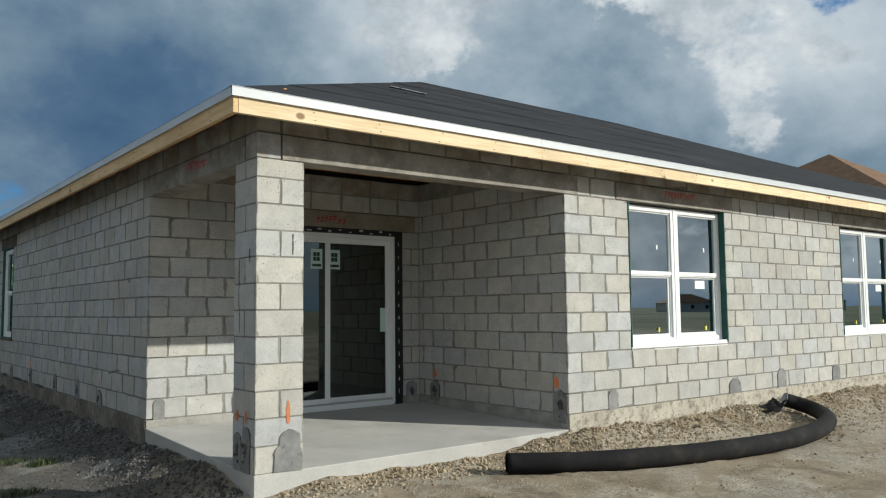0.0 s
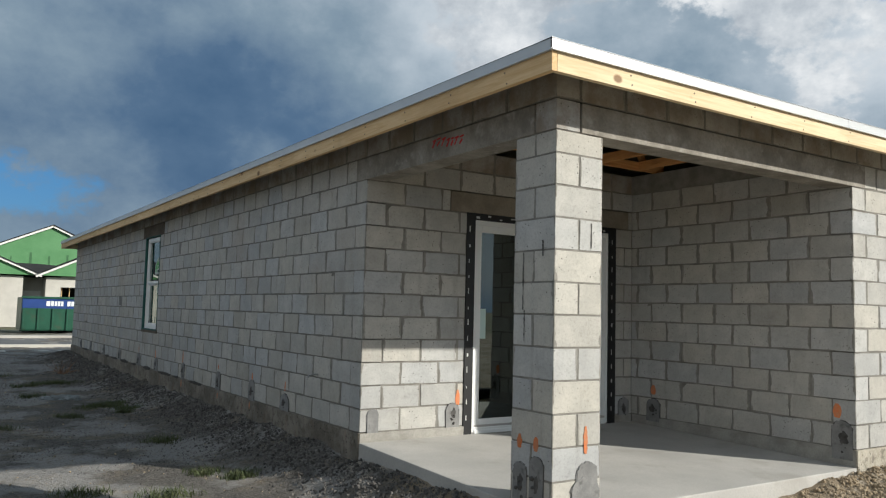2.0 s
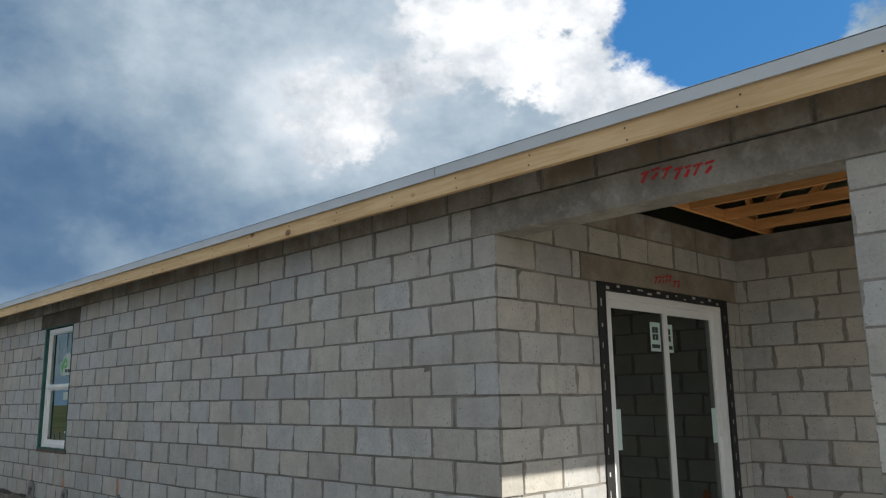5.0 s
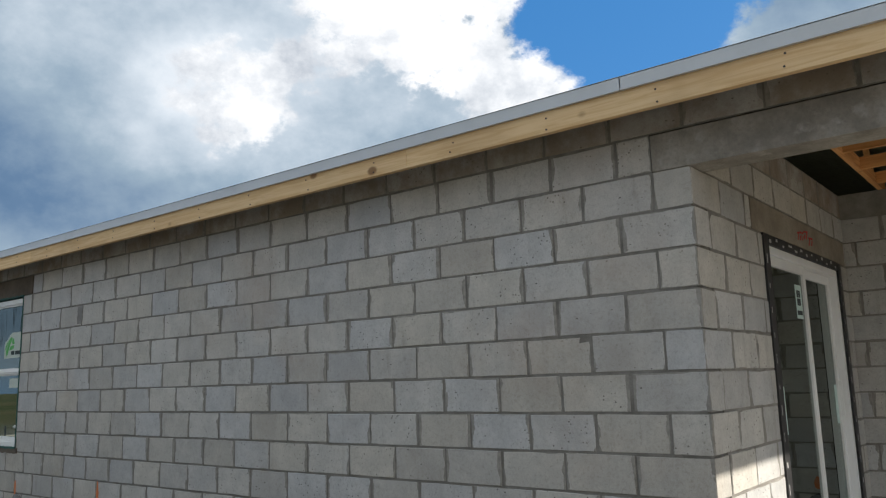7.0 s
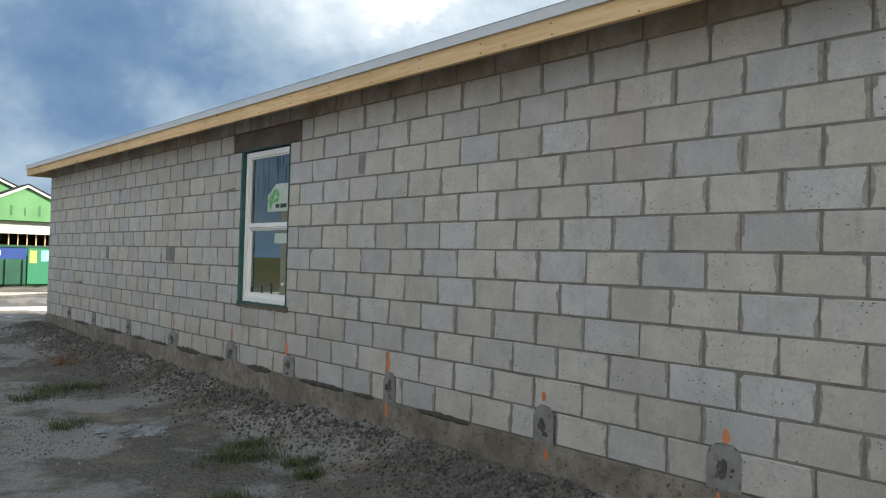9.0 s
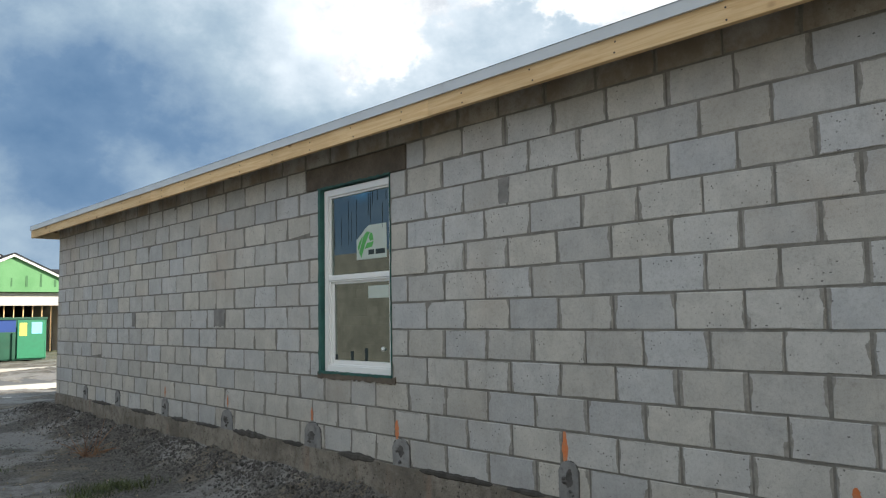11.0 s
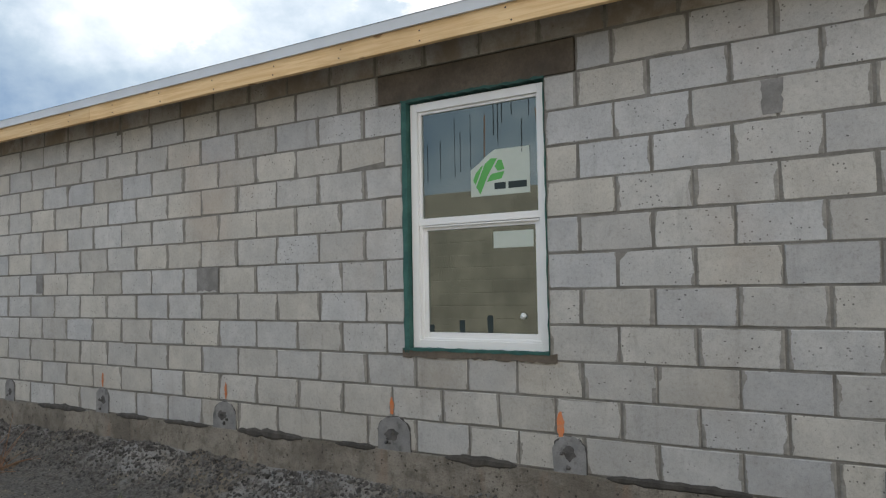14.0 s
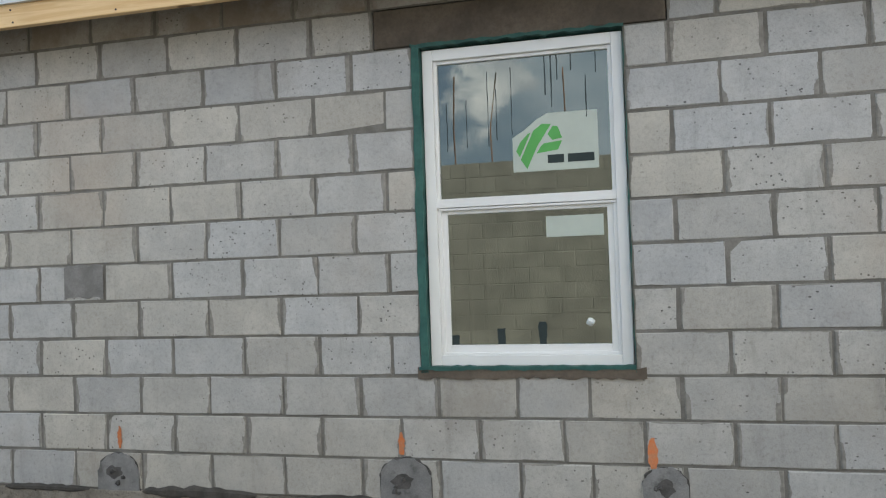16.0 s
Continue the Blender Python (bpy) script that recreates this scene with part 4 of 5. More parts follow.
def single_hung(parent, x0, x1, z0, z1, y, glass=GLASS):
    """One single-hung unit: the upper light is fixed, the lower sash sits further in."""
    mid = z0 + (z1 - z0) * 0.51
    part("window_frame", bars((x0, x1, z0, z1), (x0 + 0.052, x1 - 0.052, z0 + 0.05, z1 - 0.055), y, y + 0.075), VINYL, parent)
    part("frame_lip", bars((x0 + 0.052, x1 - 0.052, z0 + 0.05, z1 - 0.055), (x0 + 0.070, x1 - 0.070, z0 + 0.062, z1 - 0.072), y + 0.018, y + 0.06, 0.003), VINYL, parent)
    part("meeting_rail", boxes(((x0 + 0.05, y + 0.006, mid - 0.022), (x1 - 0.05, y + 0.055, mid + 0.022)), ((x0 + 0.06, y + 0.012, mid - 0.036), (x1 - 0.06, y + 0.05, mid - 0.024)), bevel=0.003), VINYL, parent)
    part("lower_sash", bars((x0 + 0.066, x1 - 0.066, z0 + 0.058, mid - 0.03), (x0 + 0.098, x1 - 0.098, z0 + 0.098, mid - 0.055), y + 0.032, y + 0.058, 0.003), VINYL, parent)
    part("sash_latch", boxes(((x1 - 0.33, y + 0.02, z0 + 0.056), (x1 - 0.12, y + 0.034, z0 + 0.066))), VINYL, parent)
    pane(parent, x0 + 0.068, x1 - 0.068, y + 0.034, mid + 0.02, z1 - 0.070, glass)
    pane(parent, x0 + 0.096, x1 - 0.096, y + 0.044, z0 + 0.096, mid - 0.053, glass)
    return mid


def ragged_strip(bm, x0, x1, z0, z1, y0, y1, steps, amp, seed):
    """A smeared band of sealant with uneven edges."""
    vertical = (z1 - z0) > (x1 - x0)
    n = steps
    r = random.Random(seed)
    prev = None
    for i in range(n + 1):
        f = i / n
        j, k = r.uniform(-amp, amp), r.uniform(-amp, amp)
        if vertical:
            p = [(x0 + j, z0 + f * (z1 - z0)), (x1 + k, z0 + f * (z1 - z0))]
        else:
            p = [(x0 + f * (x1 - x0), z0 + j), (x0 + f * (x1 - x0), z1 + k)]
        ring = [bm.verts.new((p[0][0], y0, p[0][1])), bm.verts.new((p[1][0], y0, p[1][1])), bm.verts.new((p[1][0], y1, p[1][1])), bm.verts.new((p[0][0], y1, p[0][1]))]
        if prev:
            for s in range(4):
                bm.faces.new((prev[s], prev[(s + 1) % 4], ring[(s + 1) % 4], ring[s]))
        else:
            bm.faces.new(ring[::-1])
        prev = ring
    bm.faces.new(prev)


def sealant(parent, w, z0, z1, gap, seed):
    """Green waterproofing round an opening of width w: on the reveals and lapping on to the face."""
    bm = bmesh.new()
    h = w / 2
    for a, b in ((-h - 0.004, -h + gap), (h + 0.0005, h + 0.002)) if gap > 0.02 else ((-h - 0.004, -h + gap), (h - gap, h + 0.004)):
        ragged_strip(bm, a, b, z0 - 0.03, z1 + 0.012, -0.0085, 0.09, 26, 0.004, seed)
    part("sealant_side", bm, GREEN_SEAL, parent, "dark green brushed sealant")
    if gap < 0.02:
        return
    bm = bmesh.new()
    ragged_strip(bm, -h - 0.01, h + 0.006, z1 + 0.001, z1 + 0.016, -0.009, 0.09, 34, 0.006, seed + 1)
    part("sealant_head", bm, GREEN_SEAL, parent, "dark green brushed sealant")
    bm = bmesh.new()
    ragged_strip(bm, -h - 0.012, h + 0.004, z0 - 0.016, z0 + 0.002, -0.0115, 0.09, 34, 0.004, seed + 2)
    part("sealant_sill", bm, GREEN_SEAL, parent, "dark green brushed sealant")
    bm = bmesh.new()
    ragged_strip(bm, -h - 0.02, h + 0.05, z0 - 0.055, z0 - 0.010, -0.0085, 0.09, 34, 0.009, seed + 3)
    part("sill", bm, LINTEL_DARK if gap > 0.02 else PRECAST, parent, "rough dark mortar sill")


TO_WEST = Matrix.Rotation(radians(-90), 4, "Z")       # local x runs to -y, local -y faces -x


def leaf_mark(parent, x, z, s, y):
    """The green emblem on the sticker: slanted bands."""
    shapes = (((0.02, 0.42), (0.12, 0.62), (0.30, 0.80), (0.36, 0.82), (0.10, 0.28)),
              ((0.12, 0.22), (0.26, 0.0), (0.50, 0.50), (0.82, 0.98), (0.62, 1.0), (0.42, 0.86)),
              ((0.86, 0.94), (0.97, 0.92), (1.06, 0.66), (0.84, 0.62), (0.74, 0.76)),
              ((0.58, 0.50), (0.66, 0.56), (1.06, 0.60), (0.96, 0.40), (0.48, 0.34)))
    for k, pts in enumerate(shapes):
        bm = bmesh.new()
        v = [bm.verts.new((x + p[0] * s, y, z + p[1] * s)) for p in pts]
        f = bm.faces.new(v)
        ext = bmesh.ops.extrude_face_region(bm, geom=[f])
        for e in ext["geom"]:
            if isinstance(e, bmesh.types.BMVert):
                e.co.y -= 0.0006
        part("emblem_band", bm, LABEL_GREEN, parent)


def west_window():
    yc = (W["y0"] + W["y1"]) / 2
    m = Matrix.Translation((0, yc, 0)) @ TO_WEST
    win = thing("window_1", m, "white vinyl single-hung window with maker's sticker, set in block wall", "window")
    win["kind"] = "structure"
    h = (W["y1"] - W["y0"]) / 2
    x0, x1, z0, z1 = -h + 0.040, h - 0.004, W["z0"], W["z1"] - 0.018
    d = 0.030
    mid = single_hung(win, x0, x1, z0, z1, d)
    sealant(win, 2 * h, z0, z1 + 0.010, 0.034, 5)
    # sticker on the upper pane
    ps0, ps1 = x0 + 0.068, x1 - 0.068
    w = ps1 - ps0
    sx0, sx1 = ps0 + 0.44 * w, ps0 + 0.93 * w
    zb, zt = mid + 0.02 + 0.115, mid + 0.02 + 0.395
    y = d + 0.0325
    bm = bmesh.new()
    f = bm.faces.new([bm.verts.new((sx0 + a * (sx1 - sx0), y, zb + b * (zt - zb))) for a, b in ((0, 0), (1, 0.0), (1, 0.99), (0.42, 0.99), (0.30, 0.90), (0.14, 0.72), (0, 0.60))])
    for e in bmesh.ops.extrude_face_region(bm, geom=[f])["geom"]:
        if isinstance(e, bmesh.types.BMVert):
            e.co.y += 0.001
    st = part("sticker", bm, SOFT_PAPER, win, "white paper sticker with green emblem")
    leaf_mark(st, sx0 + 0.012, zb + 0.012, 0.215, y - 0.0004)
    for a, b in ((0.41, 0.60), (0.645, 0.95)):
        part("lettering_bar", boxes(((sx0 + a * (sx1 - sx0), y - 0.0012, zb + 0.035), (sx0 + b * (sx1 - sx0), y - 0.0004, zb + 0.075))), LABEL_INK, st)
    part("paper_label", boxes(((x0 + 0.60 * (x1 - x0), d + 0.042, mid - 0.185), (x0 + 0.88 * (x1 - x0), d + 0.043, mid - 0.085))), SOFT_PAPER, win, "plain pale paper label")
    bm = bmesh.new()
    lump(bm, (x0 + 0.80 * (x1 - x0), d + 0.040, z0 + 0.20), 0.022, random.Random(3), 1.2)
    part("tape_scrap", bm, LABEL_WHITE, win, "crumpled scrap of white tape")
    for k, (f, top, run) in enumerate(((0.05, 0.19, 0.24), (0.17, 0.18, 0.24), (0.30, 0.05, 0.37), (0.35, 0.14, 0.25), (0.44, 0.04, 0.33), (0.64, 0.0, 0.19), (0.675, 0.0, 0.25), (0.71, 0.0, 0.12), (0.79, 0.0, 0.08), (0.87, 0.11, 0.20), (0.93, 0.0, 0.10))):
        bm = bmesh.new()
        xk, zk = ps0 + f * w, z1 - 0.075 - top
        half = 0.0026 if f > 0.6 else 0.0015
        ragged_strip(bm, xk - half, xk + half, zk - run, zk, d + 0.0322, d + 0.0330, 9, 0.0014, 80 + k)
        part("drip_mark", bm, LABEL_INK, win, "thin dark drip down the glass")
    # damp marks on the lower edge of the glass
    for k, f in enumerate((0.02, 0.32, 0.58)):
        bm = bmesh.new()
        xk = x0 + 0.10 + f * (x1 - x0 - 0.2)
        ragged_strip(bm, xk - 0.019, xk + 0.019, z0 + 0.097, z0 + 0.145 + 0.03 * k, d + 0.0425, d + 0.0435, 5, 0.004, 60 + k)
        part("smudge", bm, LABEL_INK, win, "dark smudge on the glass")


west_window()


def rear_window(a, b, name):
    m = pose((a + b) / 2, 0, 0)
    win = thing(name, m, "pair of white single-hung windows with a mullion in the rear wall", "window")
    win["kind"] = "structure"
    h = (b - a) / 2
    z0, z1, d = 0.66, 2.215, 0.07
    single_hung(win, -h + 0.012, -0.018, z0, z1, d, COATED_GLASS)
    single_hung(win, 0.018, h - 0.012, z0, z1, d, COATED_GLASS)
    part("mullion", boxes(((-0.02, d - 0.006, z0), (0.02, d + 0.07, z1)), bevel=0.003), VINYL, win)
    sealant(win, 2 * h, z0, z1 + 0.012, 0.010, 21)
    part("sill_ledge", boxes(((-h + 0.002, 0.0, z0 - 0.07), (h - 0.002, d + 0.07, z0 - 0.002)), bevel=0.004), VINYL, win, "white sill ledge")
    part("precast_sill", boxes(((-h - 0.01, -0.012, 3 * C + 0.001), (h + 0.01, 0.06, z0 - 0.045)), bevel=0.005), PRECAST, win, "grey concrete sill")
    for s in (-1, 1):
        for z, mt in ((1.15, YELLOW), (1.75, LABEL_WHITE)):
            part("spacer_tag", boxes(((s * h * 0.5 + 0.15, d + 0.03, z - 0.02 - 0.35 * (z < 1.5)), (s * h * 0.5 + 0.175, d + 0.033, z + 0.03 - 0.35 * (z < 1.5)))), mt, win)
    part("paper_label", boxes(((h * 0.47, d + 0.0405, 1.28), (h * 0.47 + 0.2, d + 0.042, 1.38))), LABEL_WHITE, win, "pale paper label")


for i, (a, b) in enumerate(REAR):
    rear_window(a, b, "window_%d" % (i + 2))


def sliding_door():
    x0, x1, z0, z1 = 1.195, 3.0, -0.070, 1.972
    mid = (x0 + x1) / 2 - 0.05
    y = YP + 0.004
    door = thing("door_1", pose(0, 0, 0), "white two-panel sliding glass door with factory labels, closed", "door")
    door["kind"] = "structure"
    part("door_frame", bars((x0, x1, z0, z1), (x0 + 0.035, x1 - 0.035, z0 + 0.045, z1 - 0.05), y, y + 0.10), VINYL, door)
    part("track", boxes(((x0 + 0.036, y - 0.010, z0 - 0.014), (x1 - 0.03, y + 0.06, z0 + 0.020)), bevel=0.003), VINYL, door)
    for name, a, b, d in (("fixed_panel", x0 + 0.036, mid + 0.05, 0.016), ("sliding_panel", mid - 0.01, x1 - 0.036, 0.055)):
        z2, z3 = z0 + 0.046, z1 - 0.051
        p = part(name, bars((a, b, z2, z3), (a + 0.062, b - 0.062, z2 + 0.075, z3 - 0.065), y + d, y + d + 0.036), VINYL, door)
        pane(p, a + 0.06, b - 0.06, y + d + 0.016, z2 + 0.073, z3 - 0.063, DOOR_GLASS)
    part("door_handle", boxes(((x1 - 0.09, y + 0.030, 0.86), (x1 - 0.072, y + 0.056, 1.12)), bevel=0.006), VINYL, door, "white pull handle")
    for k, (a, z) in enumerate(((mid - 0.20, 1.55), (mid + 0.06, 1.55))):
        st = part("sticker", boxes(((a, y + 0.030 + 0.039 * k, z), (a + 0.15, y + 0.0312 + 0.039 * k, z + 0.23))), LABEL_AQUA, door, "pale sticker with a window emblem")
        for i in range(2):
            for j in range(2):
                part("emblem_square", boxes(((a + 0.03 + 0.045 * i, y + 0.0295 + 0.039 * k, z + 0.09 + 0.055 * j), (a + 0.07 + 0.045 * i, y + 0.0300 + 0.039 * k, z + 0.138 + 0.055 * j))), LABEL_INK, st)
        part("lettering_bar", boxes(((a + 0.015, y + 0.0295 + 0.039 * k, z + 0.025), (a + 0.135, y + 0.0300 + 0.039 * k, z + 0.055))), LABEL_INK, st)
    for a, z in ((x0 + 0.098, 0.82), (x1 - 0.175, 0.80)):
        part("aqua_label", boxes(((a, y + (0.030 if a < mid else 0.069), z), (a + 0.075, y + (0.0312 if a < mid else 0.0702), z + 0.29))), LABEL_AQUA, door, "pale aqua paper label")
    # black flashing tape round the frame, printed with marks
    tape = part("flashing_tape", bars((DOOR["x0"] - 0.006, DOOR["x1"] + 0.006, SLAB_Z + 0.002, DOOR["z1"] + 0.004), (x0 - 0.002, x1 + 0.002, SLAB_Z + 0.001, z1 + 0.002), YP - 0.010, YP + 0.09, 0.002), TAPE, door, "black self-adhesive flashing tape with white print")
    r = random.Random(8)
    for k in range(13):
        a = DOOR["x0"] + 0.10 + k * 0.142
        part("print_mark", boxes(((a, YP - 0.0112, 1.985 + 0.02 * (k % 2)), (a + r.uniform(0.03, 0.08), YP - 0.0104, 1.995 + 0.02 * (k % 2) + r.uniform(0.0, 0.012)))), TAPE_PRINT, tape)
    for k in range(13):
        z = 0.05 + k * 0.15
        for a in (DOOR["x0"] + 0.02, DOOR["x1"] - 0.06):
            part("print_mark", boxes(((a, YP - 0.0112, z), (a + r.uniform(0.006, 0.018), YP - 0.0104, z + r.uniform(0.02, 0.06)))), TAPE_PRINT, tape)


sliding_door()

# partition of steel studs seen through the glass door
studs = thing("stud_partition", pose(2.0, 5.2, 0), "bare galvanised steel stud partition inside the dark house", "partition")
part("track", boxes(((-1.8, -0.045, -0.004), (3.5, 0.045, 0.03))), STEEL, studs)
part("head_track", boxes(((-1.8, -0.045, 2.42), (3.5, 0.045, 2.45))), STEEL, studs)
for k in range(10):
    part("stud", boxes(((-1.7 + 0.57 * k, -0.044, 0.0), (-1.66 + 0.57 * k, 0.044, 2.42))), STEEL, studs)

# ---------------------------------------------------------------- marks on the walls


def arch_patch(m, w, h, seed, orange=0.0, orange_z=0.0, low=0.0, faint=False):
    """A grout clean-out closed with a rough arched patch; sprayed orange marks beside it are paint on the wall."""
    r = random.Random(seed)
    ob = thing("grout_patch", m, "rough dark grey arched grout patch low on the wall", "patch", "grout patches")
    n = 18

    def outline(k):
        pts = [(-w / 2 * k, 0.0)]
        for i in range(n + 1):
            a = math.pi * (1 - i / n)
            pts.append((math.cos(a) * w / 2 * k, (h - w * 0.42) + math.sin(a) * w * 0.42 * k))
        pts.append((w / 2 * k, 0.0))
        return [(x + r.uniform(-0.006, 0.006), z + r.uniform(-0.006, 0.006)) for x, z in pts]

    def slab_of(pts, y, name, mat):
        bm = bmesh.new()
        f = bm.faces.new([bm.verts.new((x, y, z)) for x, z in pts])
        g = bmesh.ops.extrude_face_region(bm, geom=[f])
        for e in g["geom"]:
            if isinstance(e, bmesh.types.BMVert):
                e.co.y = 0.004
        bmesh.ops.triangulate(bm, faces=bm.faces)
        part(name, bm, mat, ob)
    slab_of(outline(1.0), -0.006, "rim", PATCH if faint else PATCH_RIM)
    slab_of(outline(0.965), -0.011, "fill", PATCH)
    if not faint:
        # raised dark shape: shade of a recess in the patch, done in colour
        cx, cz, a0, b0 = r.uniform(-0.1, 0.1) * w, h * r.uniform(0.50, 0.62), w * r.uniform(0.16, 0.24), h * r.uniform(0.14, 0.22)
        slab_of([(cx + a0 * math.cos(a) * r.uniform(0.65, 1.2), cz + b0 * math.sin(a) * r.uniform(0.65, 1.2)) for a in (2 * math.pi * i / 16 for i in range(16))], -0.0125, "hollow", PATCH_RIM)
        bm = bmesh.new()
        for _ in range(4):
            lump(bm, (r.uniform(-w * 0.25, w * 0.25), -0.011, r.uniform(h * 0.2, h * 0.62)), r.uniform(0.008, 0.02), r, 0.8)
        tagged(part("crumbs", bm, PATCH_RIM, ob), kind="stuff")


def spray(m, w, h, seed):
    bm = bmesh.new()
    r = random.Random(seed)
    n = 10
    prev = None
    for i in range(n + 1):
        f = i / n
        k = w / 2 * (0.35 + 0.65 * math.sin(math.pi * min(1, f * 0.9 + 0.1)))
        a, b = bm.verts.new((-k + r.uniform(-0.004, 0.004), 0, f * h)), bm.verts.new((k + r.uniform(-0.004, 0.004), 0, f * h))
        if prev:
            bm.faces.new((prev[0], prev[1], b, a))
        prev = (a, b)
    solid("paint_mark", bm, ORANGE, "sprayed orange layout mark on the block wall", "paint mark", "orange marks", m)


def on_west(y, z, out=0.0):
    return Matrix.Translation((-out, y, z)) @ TO_WEST


for k, (y, w, h) in enumerate(((4.22, 0.24, 0.17), (5.215, 0.195, 0.235), (6.462, 0.175, 0.235), (8.11, 0.15, 0.235), (9.72, 0.205, 0.20), (10.95, 0.27, 0.215), (12.57, 0.255, 0.20), (14.16, 0.19, 0.21), (15.72, 0.17, 0.20), (17.02, 0.16, 0.20))):
    arch_patch(on_west(y, -0.03), w, h + 0.03, 100 + k)
for k, (y, z, w, h) in enumerate(((4.215, 0.20, 0.03, 0.10), (5.21, 0.235, 0.045, 0.075), (5.24, -0.10, 0.03, 0.08), (6.47, 0.26, 0.04, 0.06), (6.43, -0.11, 0.035, 0.075), (8.135, 0.215, 0.045, 0.19), (8.13, -0.12, 0.04, 0.12), (9.77, 0.19, 0.045, 0.14), (10.965, 0.225, 0.03, 0.11), (12.56, 0.22, 0.028, 0.12), (14.16, 0.22, 0.03, 0.12))):
    spray(on_west(y, z, 0.0165 if z < 0 else 0.0045), w, h, 200 + k)
for k, (x, w, h, o) in enumerate(((4.05, 0.16, 0.20, 1), (6.35, 0.26, 0.18, 0), (7.45, 0.22, 0.24, 0), (8.95, 0.22, 0.22, 0))):
    arch_patch(pose(x, 0, -0.03), w, h + 0.03, 300 + k, faint=True)
arch_patch(pose(0.125, YP, -0.02), 0.12, 0.22, 311, faint=True)
arch_patch(pose(0.97, YP, -0.02), 0.15, 0.24, 312)
arch_patch(pose(3.24, YP, -0.06), 0.16, 0.24, 313)
for k, y in enumerate((2.2, 0.12)):
    arch_patch(Matrix.Translation((XP, y, -0.10 if k else -0.04)) @ TO_WEST, 0.19, 0.33 if k else 0.24, 320 + k)
arch_patch(pose(0.27, 0, SLAB_Z), 0.24, 0.22, 330, faint=True)
arch_patch(pose(0.285, 0.003, SLAB_Z), 0.18, 0.31, 331, faint=True)
for k, y in enumerate((0.14, 0.30)):
    arch_patch(Matrix.Translation((0, y, SLAB_Z)) @ TO_WEST, 0.13, 0.34 - 0.06 * k, 340 + k)
spray(pose(0.27, -0.0045, 0.21), 0.035, 0.17, 350)
spray(Matrix.Translation((XP - 0.0045, 0.16, 0.25)) @ TO_WEST, 0.08, 0.12, 351)
spray(Matrix.Translation((XP - 0.0045, 2.2, 0.24)) @ TO_WEST, 0.07, 0.10, 352)
for k, y in enumerate((0.15, 0.31)):
    spray(Matrix.Translation((-0.0045, y, 0.22)) @ TO_WEST, 0.05, 0.09, 353 + k)
spray(pose(1.03, YP - 0.0045, 0.2), 0.05, 0.14, 357)


def scribble(m, length, seed, label):
    """Red stencilled lettering, too worn to read: slanted strokes."""
    r = random.Random(seed)
    ob = thing("stencil_mark", m, label, "stencil mark", "red stencil marks")
    x = 0.0
    while x < length:
        w = r.uniform(0.035, 0.06)
        bm = bmesh.new()
        a = r.uniform(-0.02, 0.02)
        beam(bm, (x, 0, a), (x + w * 0.7, 0, a + r.uniform(0.03, 0.06)), 0.0012, r.uniform(0.012, 0.02))
        beam(bm, (x, -0.0003, a + 0.05), (x + w, -0.0003, a + 0.055), 0.0012, 0.014)
        part("stroke", bm, RED, ob)
        x += w + 0.012


scribble(Matrix.Translation((-0.0095, 1.43, 2.33)) @ TO_WEST, 0.42, 5, "faded red stencil lettering on the precast beam")
scribble(pose(5.05, -0.0075, 2.33), 0.55, 6, "faded red stencil lettering on the lintel")
scribble(pose(1.9, YP - 0.0075, 2.10), 0.40, 7, "faded red stencil lettering above the door")
# wire tie and dark damp spots
bm = bmesh.new()
tube(bm, [(0, 0.02, 0), (0, -0.05, 0.0), (0.03, -0.11, -0.012), (0.09, -0.14, -0.02)], 0.007, 8)
solid("pipe_stub", bm, STEEL, "short bent metal pipe stub out of the block wall", "pipe stub", m=Matrix.Translation((0, 3.41, 0.44)) @ TO_WEST)
DAMP = grainy("damp_stain", (0.17, 0.165, 0.155), (0.25, 0.245, 0.235), 9.0, 120.0, 0.95, 0.4, 0.003)
for k, (y, z, w, h) in enumerate(((12.77, 1.035, 0.25, 0.18), (15.2, 1.04, 0.12, 0.18), (8.6, 1.85, 0.10, 0.17))):
    bm = bmesh.new()
    ragged_strip(bm, -w / 2, w / 2, 0.0, h, -0.0005, 0.0005, 8, 0.010, 400 + k)
    solid("damp_patch", bm, DAMP, "dark damp stain on a concrete block", "stain", "damp stains", on_west(y, z, 0.0035))

WET = grainy("wet_foot_stain", (0.045, 0.041, 0.036), (0.085, 0.078, 0.068), 12.0, 90.0, 0.85, 0.8, 0.008)


def foot_stain(y0, y1, z, h, seed):
    """A wet, crumbly smear of mortar along the joint between blocks and stem wall."""
    r = random.Random(seed)
    n = max(6, int((y1 - y0) / 0.03))
    bm = bmesh.new()
    prev = None
    for i in range(n + 1):
        f = i / n
        y = f * (y1 - y0)
        swell = math.sin(math.pi * f) ** 0.4
        up = h * swell * (0.45 + 0.55 * abs(noise.noise((y * 7, seed, 0)))) + r.uniform(0, 0.006)
        down = h * swell * (0.35 + 0.65 * abs(noise.noise((y * 5, seed, 4)))) + r.uniform(0, 0.006)
        out = -0.016 - 0.006 * swell * r.random()
        ring = [bm.verts.new(p) for p in ((-y, -0.0045, up), (-y, out, up * 0.4), (-y, out - 0.002, -down * 0.5), (-y, -0.0145, -down))]
        if prev:
            for a, b in ((0, 1), (1, 2), (2, 3)):
                bm.faces.new((prev[a], prev[b], ring[b], ring[a]))
        prev = ring
    solid("foot_stain", bm, WET, "dark wet mortar smear along the foot of the wall", "stain", "foot stains", on_west(y0, z))


